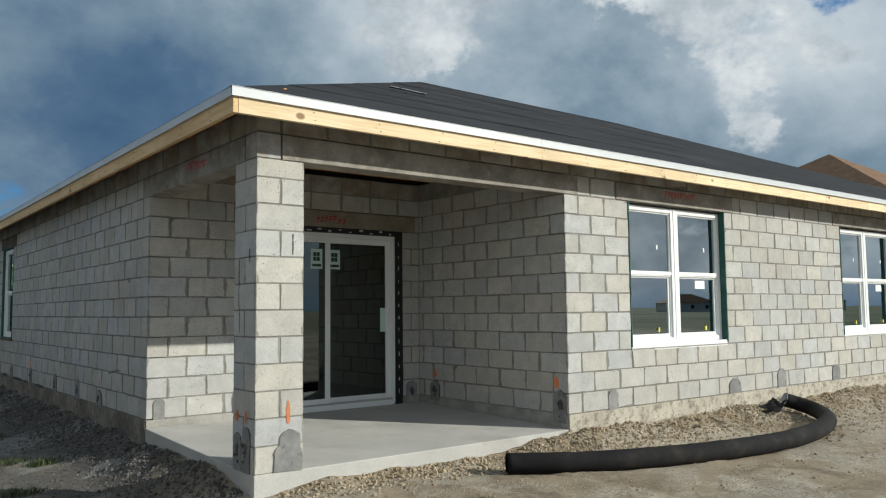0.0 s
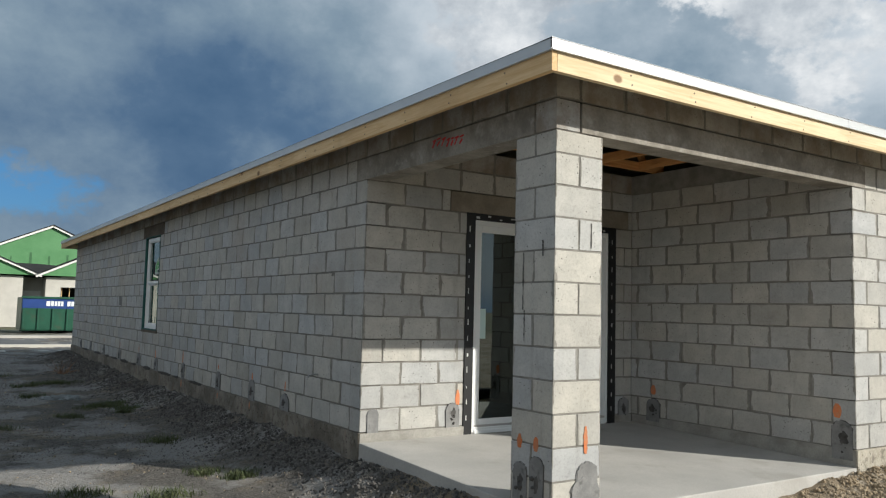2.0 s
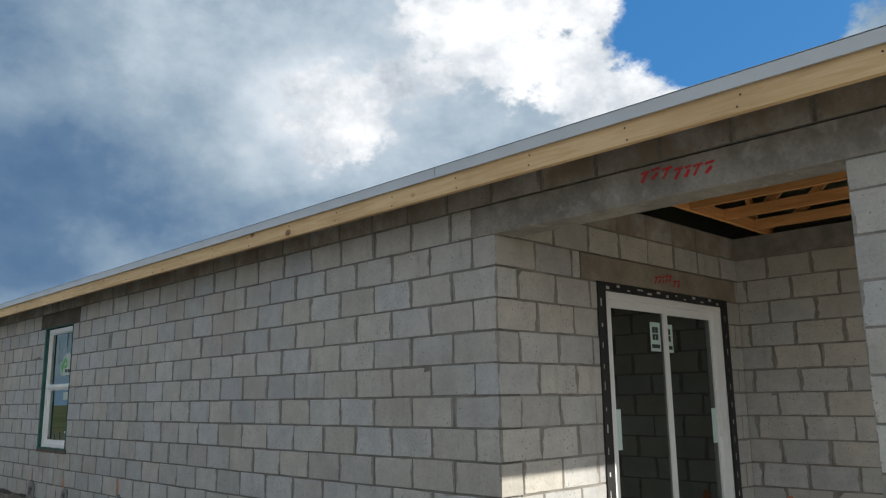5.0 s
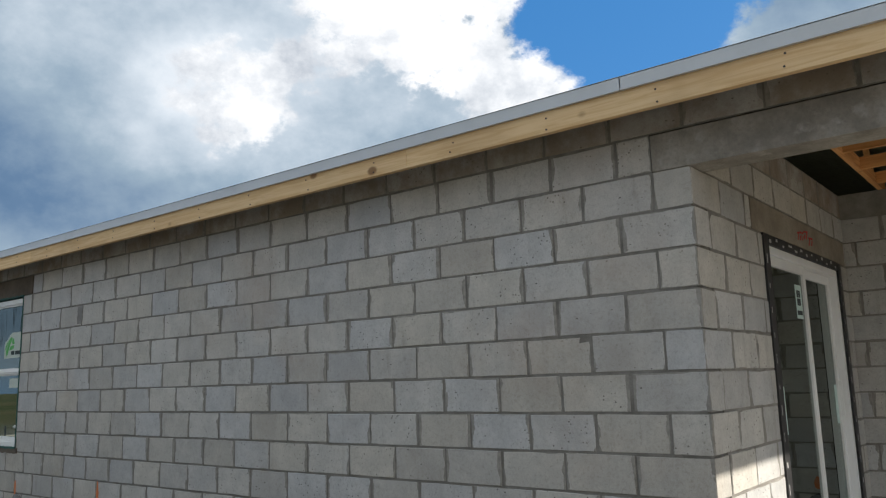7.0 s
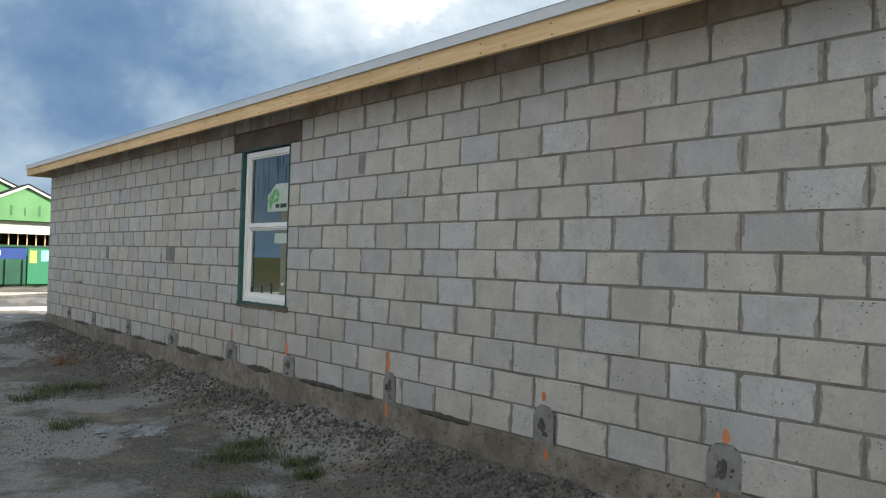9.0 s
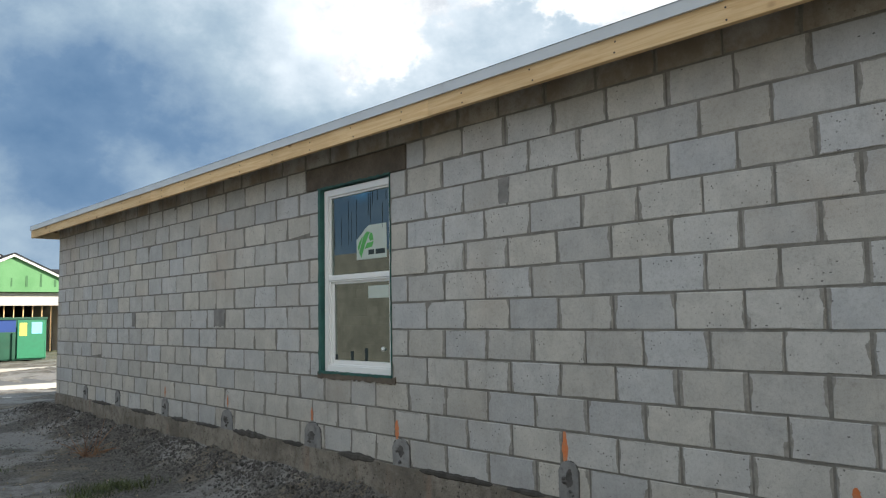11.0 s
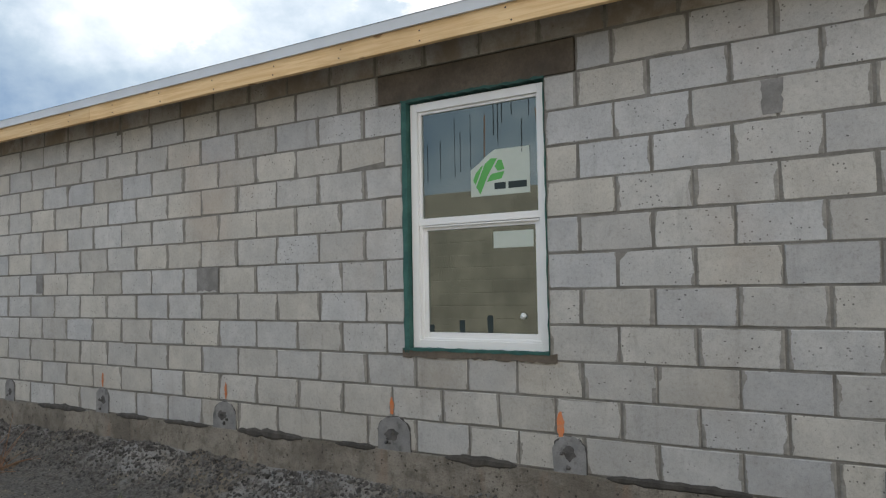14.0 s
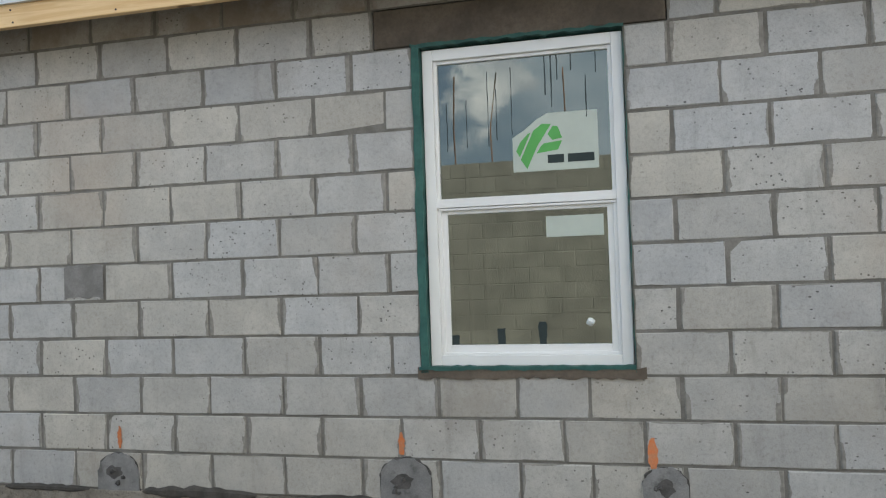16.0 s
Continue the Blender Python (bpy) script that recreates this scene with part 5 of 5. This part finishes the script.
for k, (y0, y1, h) in enumerate(((7.15, 7.75, 0.035), (8.3, 8.62, 0.03), (8.75, 9.5, 0.045), (10.05, 10.55, 0.05), (11.1, 11.45, 0.035), (11.75, 12.42, 0.05), (12.75, 13.3, 0.03), (13.5, 13.95, 0.04), (14.4, 15.2, 0.045), (15.95, 16.7, 0.04))):
    foot_stain(y0, y1, -0.004, h, 500 + k)

# streaks of wet grout down the column
for k, (y, z0, z1, w) in enumerate(((0.30, 1.10, 1.47, 0.010), (0.11, 1.44, 1.54, 0.014), (0.285, 0.9, 1.1, 0.006))):
    bm = bmesh.new()
    ragged_strip(bm, -w / 2, w / 2, z0, z1, -0.0006, 0.0006, 14, 0.0035, 420 + k)
    solid("grout_streak", bm, PATCH_RIM, "thin dark streak of grout on the porch column", "streak", "grout streaks", on_west(y, 0, 0.0032))
bm = bmesh.new()
ragged_strip(bm, -0.005, 0.005, 1.50, 1.66, -0.0006, 0.0006, 8, 0.002, 430)
solid("grout_streak", bm, PATCH_RIM, "thin dark streak of grout on the porch column", "streak", "grout streaks", pose(0.305, -0.0032, 0))

# ---------------------------------------------------------------- yard


def drain_pipe():
    pts = [(1.95, -0.62), (2.5, -0.98), (3.2, -1.26), (4.0, -1.45), (4.8, -1.50), (5.5, -1.42), (6.15, -1.22), (6.62, -0.98), (6.93, -0.70), (7.0, -0.46), (6.88, -0.33)]
    curve, n = [], 10
    for i in range(len(pts) - 1):
        p0, p1, p2, p3 = (Vector((*pts[max(0, min(len(pts) - 1, i + k))], 0)) for k in (-1, 0, 1, 2))
        for s in range(n):
            t = s / n
            c = 0.5 * (2 * p1 + (p2 - p0) * t + (2 * p0 - 5 * p1 + 4 * p2 - p3) * t * t + (3 * p1 - p0 - 3 * p2 + p3) * t ** 3)
            curve.append(c)
    total = len(curve)
    out = []
    for i, c in enumerate(curve):
        f = i / total
        rise = 0.13 * max(0.0, (f - 0.70) / 0.3) ** 1.5
        out.append((c.x, c.y, GROUND + 0.082 + rise))
    pipe = thing("drain_pipe", Matrix.Identity(4), "black sleeved flexible drain pipe lying curved on the soil", "drain pipe")
    bm = bmesh.new()
    r = [0.094 + 0.0012 * math.sin(i * 1.9) + 0.003 * noise.noise((i * 0.12, 0, 0)) for i in range(len(out))]
    rings = tube(bm, out, r, 18, 0.92)
    inner = [[bm.verts.new(Vector(out[e]) + (v.co - Vector(out[e])) * 0.9) for v in rings[e]] for e in (0, len(out) - 1)]
    for ring, inn in ((rings[0], inner[0]), (rings[-1], inner[1])):
        for k in range(18):
            bm.faces.new((ring[k], ring[(k + 1) % 18], inn[(k + 1) % 18], inn[k]))
    part("hose", bm, PIPE, pipe)
    e, d = Vector(out[-1]), (Vector(out[-1]) - Vector(out[-2])).normalized()
    bm = bmesh.new()
    tube(bm, [e - d * 0.05, e + d * 0.01], [0.080, 0.080], 18)
    part("pipe_end", bm, LABEL_WHITE, pipe, "pale inner rim at the open end")

    # loose sleeve fabric hanging out of the open end on to the soil
    bm = bmesh.new()
    rows = []
    for i in range(6):
        f = i / 5
        rows.append([bm.verts.new((e.x - 0.05 - 0.34 * f, e.y + 0.02 + (k - 2) * 0.05 * (1 + 0.5 * f), e.z - 0.02 * f - (e.z - GROUND - 0.10) * f ** 1.5 + 0.022 * math.sin(k * 2.1 + i * 1.3) - 0.045 * (1 - abs(k - 2) / 2) * (1 - f))) for k in range(5)])
    for a, b in zip(rows, rows[1:]):
        for k in range(4):
            bm.faces.new((a[k], a[k + 1], b[k + 1], b[k]))
    ext = bmesh.ops.extrude_face_region(bm, geom=bm.faces[:])
    for v in ext["geom"]:
        if isinstance(v, bmesh.types.BMVert):
            v.co.z += 0.004
    part("sleeve_flap", bm, PIPE, pipe, "loose end of the black fabric sleeve")


drain_pipe()


def scatter(name, count, where, sizes, mat, label, category, seed, sink=0.2):
    r = random.Random(seed)
    verts, faces = [], []
    ico = bmesh.new()
    bmesh.ops.create_icosphere(ico, subdivisions=1, radius=1.0)
    base = [v.co.copy() for v in ico.verts]
    tris = [[v.index for v in f.verts] for f in ico.faces]
    ico.free()
    for _ in range(count):
        x, y = where(r)
        s = sizes[0] + (sizes[1] - sizes[0]) * r.random() ** 3.2
        turn = Euler((r.uniform(0, 6), r.uniform(0, 6), r.uniform(0, 6))).to_matrix()
        k = Vector((s * r.uniform(0.7, 1.4), s * r.uniform(0.7, 1.2), s * r.uniform(0.45, 0.9)))
        c = Vector((x, y, yard(x, y) + s * sink))
        n0 = len(verts)
        for b in base:
            q = b * (1 + r.uniform(-0.22, 0.22))
            verts.append(c + turn @ Vector((q.x * k.x, q.y * k.y, q.z * k.z)))
        faces += [[n0 + i for i in f] for f in tris]
    me = bpy.data.meshes.new(name)
    me.from_pydata(verts, [], faces)
    me.materials.append(mat)
    tagged(new(name, me), label, category, kind="stuff")


def bank_west(r):
    return -0.03 - abs(r.gauss(0, 0.27)), r.uniform(0.1, 19.3)


def bank_south(r):
    return 3.0 + 9.5 * r.random() ** 1.2, -0.05 - abs(r.gauss(0, 0.32))


def wide(r):
    return (r.uniform(-3.9, -0.2), r.uniform(-1, 20)) if r.random() < 0.55 else (r.uniform(-1.2, 11), r.uniform(-4.5, -0.2))


def side_yard(r):
    while True:
        x, y = -0.2 - 2.9 * r.random() ** 1.3, r.uniform(0.5, 20)
        if noise.noise((x * 1.1, y * 1.1, 7.7)) + r.uniform(-0.35, 0.35) > 0.05:
            return x, y


def pipe_bank(r):
    return r.uniform(5.4, 9.5), r.uniform(-1.6, -0.15)


def front_bank(r):
    return r.uniform(0.1, 3.6), -0.03 - abs(r.gauss(0, 0.22))


scatter("rubble", 30000, bank_west, (0.004, 0.019), GRAVEL, "bank of crushed rubble and dry soil along the long wall", "rubble", 1)
scatter("soil_clods", 12000, bank_south, (0.003, 0.021), CLOD, "heap of loose clods along the rear wall", "soil", 2)
scatter("soil_clods", 5000, wide, (0.003, 0.013), CLOD, "loose clods scattered over the yard", "soil", 3)
scatter("gravel", 24000, side_yard, (0.0025, 0.010), GRAVEL, "fine gravel and grit strewn over the side yard", "gravel", 8)
scatter("soil_clods", 1600, pipe_bank, (0.004, 0.022), CLOD, "churned clods round the drain pipe", "soil", 4)
scatter("soil_clods", 2600, front_bank, (0.004, 0.022), CLOD, "loose clods against the porch slab", "soil", 6)


def blades(name, patches, seed, mat, label, category, height, count, lean=0.5):
    r = random.Random(seed)
    verts, faces = [], []
    for px, py, rad, dens in patches:
        for _ in range(int(count * dens)):
            a, d = r.uniform(0, 2 * math.pi), rad * math.sqrt(r.random()) * r.uniform(0.3, 1.0)
            x, y = px + math.cos(a) * d, py + math.sin(a) * d * 0.75
            z = yard(x, y) - 0.005
            h, w = height * r.uniform(0.35, 1.15), r.uniform(0.0022, 0.0045)
            b = r.uniform(0, 2 * math.pi)
            ln = h * r.uniform(0.1, lean + 0.4)
            s = Vector((-math.sin(b), math.cos(b), 0)) * w
            u = Vector((math.cos(b), math.sin(b), 0))
            p = [Vector((x, y, z)), Vector((x, y, z + h * 0.6)) + u * ln * 0.35, Vector((x, y, z + h * 0.9)) + u * ln]
            n0 = len(verts)
            verts += [p[0] - s, p[0] + s, p[1] + s * 0.8, p[1] - s * 0.8, p[2]]
            faces += [[n0, n0 + 1, n0 + 2, n0 + 3], [n0 + 3, n0 + 2, n0 + 4]]
    me = bpy.data.meshes.new(name)
    me.from_pydata(verts, [], faces)
    me.materials.append(mat)
    tagged(new(name, me), label, category, kind="stuff")


blades("weed_patch", [(-0.99, 8.67, 0.5, 1.5), (-0.77, 9, 0.3, 0.7), (-0.72, 8.23, 0.25, 0.6), (-1.54, 7.73, 0.25, 0.5), (-1.1, 12.68, 0.55, 1.4), (-1.6, 12.24, 0.4, 0.7), (-0.83, 7.95, 0.18, 0.4), (-1.71, 10.7, 0.3, 0.4), (-2.04, 14.33, 0.6, 0.6), (-0.94, 5.42, 0.3, 0.6), (-1, 3.6, 0.25, 0.5), (-2.48, 6.96, 0.4, 0.5), (-1.9, 2.4, 0.4, 0.7), (-2.4, 1.2, 0.4, 0.7), (-1.5, 2.9, 0.35, 0.6), (-2.1, 3.2, 0.3, 0.5), (-0.75, 3.35, 0.22, 0.8), (-1.2, 2.0, 0.3, 0.4)], 7, GRASS, "low sprawling weedy grass on the soil", "grass", 0.075, 620, 1.3)
blades("weed_patch", [(0.75, -1.15, 0.16, 0.8), (1.05, -1.35, 0.14, 0.7), (0.6, -1.5, 0.1, 0.4)], 9, GRASS, "small green weeds by the porch", "grass", 0.08, 420, 1.0)


def twig_bush():
    r = random.Random(4)
    b = thing("dry_bush", pose(-0.67, 14.66, yard(-0.67, 14.66) - 0.01), "small dry reddish-brown bush of bare twigs", "bush")
    for _ in range(60):
        bm = bmesh.new()
        a, l = r.uniform(0, 6.28), r.uniform(0.12, 0.5)
        e = r.uniform(0.15, 1.3)
        p = Vector((r.uniform(-0.08, 0.08), r.uniform(-0.08, 0.08), 0))
        pts = [p]
        for s in range(3):
            p = p + Vector((math.cos(a) * math.cos(e), math.sin(a) * math.cos(e), math.sin(e))) * l / 3
            a += r.uniform(-0.5, 0.5)
            e -= r.uniform(-0.1, 0.3)
            pts.append(p)
        tube(bm, pts, [0.004, 0.0035, 0.0025, 0.0012], 5)
        part("twig", bm, TWIG, b)


twig_bush()
r5 = random.Random(5)
for k, (x, y, s, fl) in enumerate(((-1.66, 9.36, 0.13, 0.36), (-1.45, 9.22, 0.11, 0.4), (-1.72, 9.62, 0.09, 0.35), (-1.52, 9.50, 0.07, 0.5), (-1.36, 9.42, 0.05, 0.6))):
    bm = bmesh.new()
    bmesh.ops.create_icosphere(bm, subdivisions=4, radius=1.0)
    for v in bm.verts:
        q = v.co * 1.9 + Vector((k * 9.0, 0, 0))
        f = 1 + 0.36 * noise.fractal(q, 0.7, 2.0, 5) + 0.22 * abs(noise.noise(q * 3.4))
        v.co = Vector((v.co.x * s * f * 1.25, v.co.y * s * f * 0.9, max(-0.03, v.co.z * s * fl * f * 1.3)))
    solid("concrete_lump", bm, STONE, "pale bluish lump of spilled concrete on the soil", "concrete lump", "spilled concrete", pose(x + 0.22, y + 0.63, yard(x + 0.22, y + 0.63) + 0.012))
bm = bmesh.new()
lump(bm, (0, 0, 0.02), 0.055, r5, 0.8)
solid("stone", bm, STONE, "single pale stone on the soil", "stone", m=pose(-0.57, 8.33, yard(-0.57, 8.33)))

# ---------------------------------------------------------------- street and far side
structure("road", boxes(((-120, 25.5, -0.60), (160, 32.2, -0.415))), ASPHALT, "grey asphalt residential street", "road")
structure("kerb_near", boxes(((-120, 25.2, -0.60), (160, 25.5, -0.33)), bevel=0.02), KERB, "pale concrete kerb", "kerb")
structure("kerb_far", boxes(((-120, 32.2, -0.60), (160, 32.65, -0.31)), bevel=0.03), KERB, "pale concrete kerb", "kerb")
structure("pavement", boxes(((-120, 21.6, -0.60), (160, 23.1, -0.395)), bevel=0.01), KERB, "pale sandy concrete pavement", "pavement")
bm = boxes(((-1.0, -0.06, 0), (1.0, 0.06, 0.03)), ((-0.8, 0.1, 0), (1.1, 0.2, 0.025)), bevel=0.003)
solid("plank", bm, LABEL_AQUA, "pale greenish plank lying on the ground", "plank", m=pose(0.0, 21.0, -0.40, 0, 0, -8))


def roll_off_bin():
    b = thing("waste_container", pose(2.75, 37.5, -0.36), "large green roll-off waste container with blue band and lettering", "container")
    x0, x1, d, h = -2.15, 2.15, 2.3, 1.62
    part("side_panel", boxes(((x0, 0, 0.12), (x1 - 1.05, 0.08, 1.12)), bevel=0.01), BIN_GREEN, b)
    part("blue_band", boxes(((x0, -0.004, 1.121), (x1 - 1.05, 0.08, h)), bevel=0.01), BIN_BLUE, b, "dark blue painted band")
    part("rear_panel", boxes(((x0, d - 0.08, 0.12), (x1, d, h)), bevel=0.01), BIN_GREEN, b)
    part("end_panel", boxes(((x0 - 0.02, 0.08, 0.12), (x0 + 0.06, d - 0.08, h)), bevel=0.01), BIN_GREEN, b)
    part("door_panel", boxes(((x1 - 1.0, -0.03, 0.14), (x1 - 0.06, 0.06, h)), bevel=0.012), plain("bright_green_paint", (0.015, 0.17, 0.085), 0.45), b, "brighter green end door")
    part("door_panel", boxes(((x1 - 0.05, 0.0, 0.14), (x1, d - 0.08, h)), bevel=0.012), bpy.data.materials["bright_green_paint"], b, "brighter green end door")
    part("top_rail", boxes(((x0 - 0.04, -0.05, h - 0.05), (x1 + 0.03, 0.10, h + 0.05)), bevel=0.012), BIN_GREEN, b)
    part("floor_pan", boxes(((x0, 0.05, 0.08), (x1, d - 0.05, 0.14))), BIN_GREEN, b)
    for k in range(6):
        x = x0 + 0.02 + k * 0.62
        part("side_post", boxes(((x, -0.07, 0.12), (x + 0.07, 0.0, 1.10)), bevel=0.008), BIN_GREEN, b)
    for k in range(2):
        part("skid", boxes(((x0 + 0.1, 0.5 + k * 1.1, 0.0), (x1 - 0.1, 0.62 + k * 1.1, 0.10))), DARK, b)
    x = -1.15
    for w in (0.20, 0.15, 0.15, 0.13, 0.13, 0.0, 0.17, 0.15, 0.15):
        if w:
            part("lettering_bar", boxes(((x, -0.010, 1.24), (x + w - 0.035, -0.003, 1.46)), bevel=0.002), LABEL_WHITE, b)
        x += w if w else 0.14
    part("placard", boxes(((x1 - 0.93, -0.036, 0.98), (x1 - 0.68, -0.0305, 1.46))), YELLOW, b, "yellow warning placard")
    part("placard", boxes(((x1 - 0.52, -0.036, 1.05), (x1 - 0.16, -0.0305, 1.48))), plain("sky_blue_placard", (0.20, 0.55, 0.75), 0.5), b, "light blue placard")


roll_off_bin()


def gable(bm, xc, half, y0, y1, z0, slope):
    """A gable prism: triangle in front, running back."""
    p = [(xc - half, z0), (xc + half, z0), (xc, z0 + half * slope)]
    a = [bm.verts.new((x, y0, z)) for x, z in p]
    b = [bm.verts.new((x, y1, z)) for x, z in p]
    bm.faces.new(a), bm.faces.new(b[::-1])
    for i in range(3):
        k = (i + 1) % 3
        bm.faces.new((a[i], b[i], b[k], a[k]))


def green_house():
    h = thing("green_house", pose(0, 47, -0.40), "unfinished house with green sheathed gables and primed block walls", "house")
    r = random.Random(2)
    g = 0.40
    part("wall", boxes(((-9, 0.0, 0), (1.45, 0.2, 2.9))), PRIMED, h, "pale primed block wall")
    part("wall", boxes(((1.45, 1.6, 0), (2.65, 1.8, 2.9))), PRIMED, h)
    part("wall", boxes(((2.62, 0.0, 0), (3.42, 0.2, 2.9)), ((3.42, 0, 2.33), (8.2, 0.2, 2.95)), ((8.0, 0, 0), (8.6, 0.2, 2.9)), ((2.62, 0.2, 0), (2.8, 9, 2.9)), ((8.4, 0.2, 0), (8.6, 9, 2.9))), PRIMED, h, "garage wall with a wide band over the opening")
    part("wall", boxes(((-9, 9, 0), (12, 9.2, 2.9)), ((8.6, 4, 0), (12.5, 4.2, 2.9)), ((-9, 0.2, 0), (-8.8, 9, 2.9))), PRIMED, h)
    part("entry_door", boxes(((1.62, 1.55, 0), (2.55, 1.6, 2.1)), bevel=0.01), PAINT_WHITE, h, "pale entry door")
    part("garage_back", boxes(((2.9, 6.0, 0), (8.3, 6.1, 2.6))), DARK, h, "dark garage interior")
    for k in range(11):
        part("garage_stud", boxes(((3.5 + 0.42 * k, 0.35, 0), (3.54 + 0.42 * k, 0.44, 2.33))), BOARD_Y, h)
    for name, xc, half, y0, z0, sl in (("upper_gable", 3.08, 5.6, 2.2, 3.45, 0.455), ("garage_gable", 5.82, 3.55, -0.35, 2.98, 0.482), ("porch_gable", -3.4, 5.5, -0.3, 2.98, 0.43)):
        bm = bmesh.new()
        gable(bm, xc, half - 0.02, y0, 9.5, z0, sl)
        ob = part(name, bm, ZIP, h, "green sheathing boards")
        for s in (-1, 1):
            bm = bmesh.new()
            beam(bm, (xc + s * (half + 0.25), y0 - 0.05, z0 - 0.25 * sl + 0.06), (xc, y0 - 0.05, z0 + half * sl + 0.06), 0.22, 0.16)
            part("rake_trim", bm, PAINT_WHITE, ob, "white rake trim")
            bm = bmesh.new()
            sheet(bm, [(xc, y0 - 0.2, z0 + half * sl + 0.16), (xc, 9.6, z0 + half * sl + 0.16), (xc + s * (half + 0.3), 9.6, z0 - 0.3 * sl + 0.16), (xc + s * (half + 0.3), y0 - 0.2, z0 - 0.3 * sl + 0.16)], 0.06)
            part("roof_slope", bm, FELT, ob)
        for k in range(9):
            x = xc - half * 0.75 + k * half * 0.18
            zz = z0 + 0.25
            top = z0 + (half - abs(x - xc)) * sl - 0.25
            if top - zz > 0.25:
                part("print_mark", boxes(((x, y0 - 0.012, zz), (x + r.uniform(0.06, 0.14), y0 - 0.001, min(top, zz + r.uniform(0.4, 0.8))))), ZIP_PRINT, ob)
    bm = bmesh.new()
    sheet(bm, [(-9.5, -0.5, 2.95), (12.8, -0.5 + 2.6, 2.95), (12.8, 4.5, 4.4), (-9.5, 4.5, 4.4)], 0.1)
    part("lower_roof", bm, FELT, h)


green_house()


def hip_house(name, m, w, d, wall_h, slope, mat, label, wall_mat):
    h = thing(name, m, label, "house", "houses beyond")
    part("wall", boxes(((0, 0, 0), (w, d, wall_h))), wall_mat, h)
    o = 0.45
    r = (min(w, d) + 2 * o) / 2
    z = wall_h - 0.05
    bm = bmesh.new()
    c = [bm.verts.new(p) for p in ((-o, -o, z), (w + o, -o, z), (w + o, d + o, z), (-o, d + o, z))]
    if w >= d:
        t = [bm.verts.new((-o + r, d / 2, z + r * slope)), bm.verts.new((w + o - r + 0.01, d / 2, z + r * slope))]
        for f in ((c[0], c[1], t[1], t[0]), (c[1], c[2], t[1]), (c[2], c[3], t[0], t[1]), (c[3], c[0], t[0]), (c[3], c[2], c[1], c[0])):
            bm.faces.new(f)
    else:
        t = [bm.verts.new((w / 2, -o + r, z + r * slope)), bm.verts.new((w / 2, d + o - r, z + r * slope))]
        for f in ((c[0], c[1], t[0]), (c[1], c[2], t[1], t[0]), (c[2], c[3], t[1]), (c[3], c[0], t[0], t[1]), (c[3], c[2], c[1], c[0])):
            bm.faces.new(f)
    part("roof", bm, mat, h)
    for k in range(3):
        x = w * (0.18 + 0.3 * k)
        wn = part("window", boxes(((x, -0.04, 0.9), (x + 1.2, 0.0, 2.2)), ((x, d, 0.9), (x + 1.2, d + 0.04, 2.2))), PAINT_WHITE, h)
        part("pane", boxes(((x + 0.08, -0.05, 0.98), (x + 1.12, -0.041, 2.12)), ((x + 0.08, d + 0.041, 0.98), (x + 1.12, d + 0.05, 2.12))), DARK, wn)
    return h


hip_house("brown_roof_house", pose(22.0, 2.0, -0.4), 16.0, 15.9, 2.9, 0.58, SHINGLE, "neighbouring house with a brown shingled hip roof", PRIMED)
hip_house("field_house", pose(205, -150, -0.4, 0, 0, 35), 15, 11, 2.9, 0.45, SHINGLE, "distant house across the open field", PRIMED)
hip_house("field_house", pose(225, -122, -0.4, 0, 0, 25), 16, 12, 2.9, 0.45, SHINGLE, "distant house across the open field", PRIMED)

# the unroofed block house next door, seen only in the window's reflection
nb = structure("wall_neighbour", boxes(((-6.6, -3.0, -0.5), (-6.4, 15.3, 2.54)), ((-6.6, 15.3, 1.9), (-6.4, 16.4, 2.54)), ((-6.6, 16.4, -0.5), (-6.4, 21.9, 2.54))), NEIGHBOUR_DARK, "unroofed neighbouring block wall with bare rebar", "wall")
F_NB = Matrix(((0, -1, 0, -6.4), (1, 0, 0, 0), (0, 0, 1, 0), (0, 0, 0, 1)))
nb_spans = list(courses(-3, 21.9, range(14), lambda r: -3.0 + (C if r % 2 else 0.0), [(15.3, 16.4, -1, 2.19)]))
lay(nb, F_NB @ Matrix.Translation((0, -PROUD, 0)), nb_spans, lambda u: False, -0.29)
for k in range(14):
    bm = bmesh.new()
    y = 3.0 + k * 0.85 + 0.2 * math.sin(k * 2.1)
    tube(bm, [(-6.5, y, 2.4), (-6.5, y + 0.02, 3.0), (-6.48, y + 0.09 * math.sin(k * 1.7), 3.75)], 0.010, 6)
    solid("rebar", bm, RUST, "bare steel bar standing out of the wall top", "rebar", "rebar on the wall top")

# ---------------------------------------------------------------- blocks, laid last
for job in LATER:
    lay_now(*job)
for ob in nb.children:
    ob.data.materials[0] = NEIGHBOUR_DARK
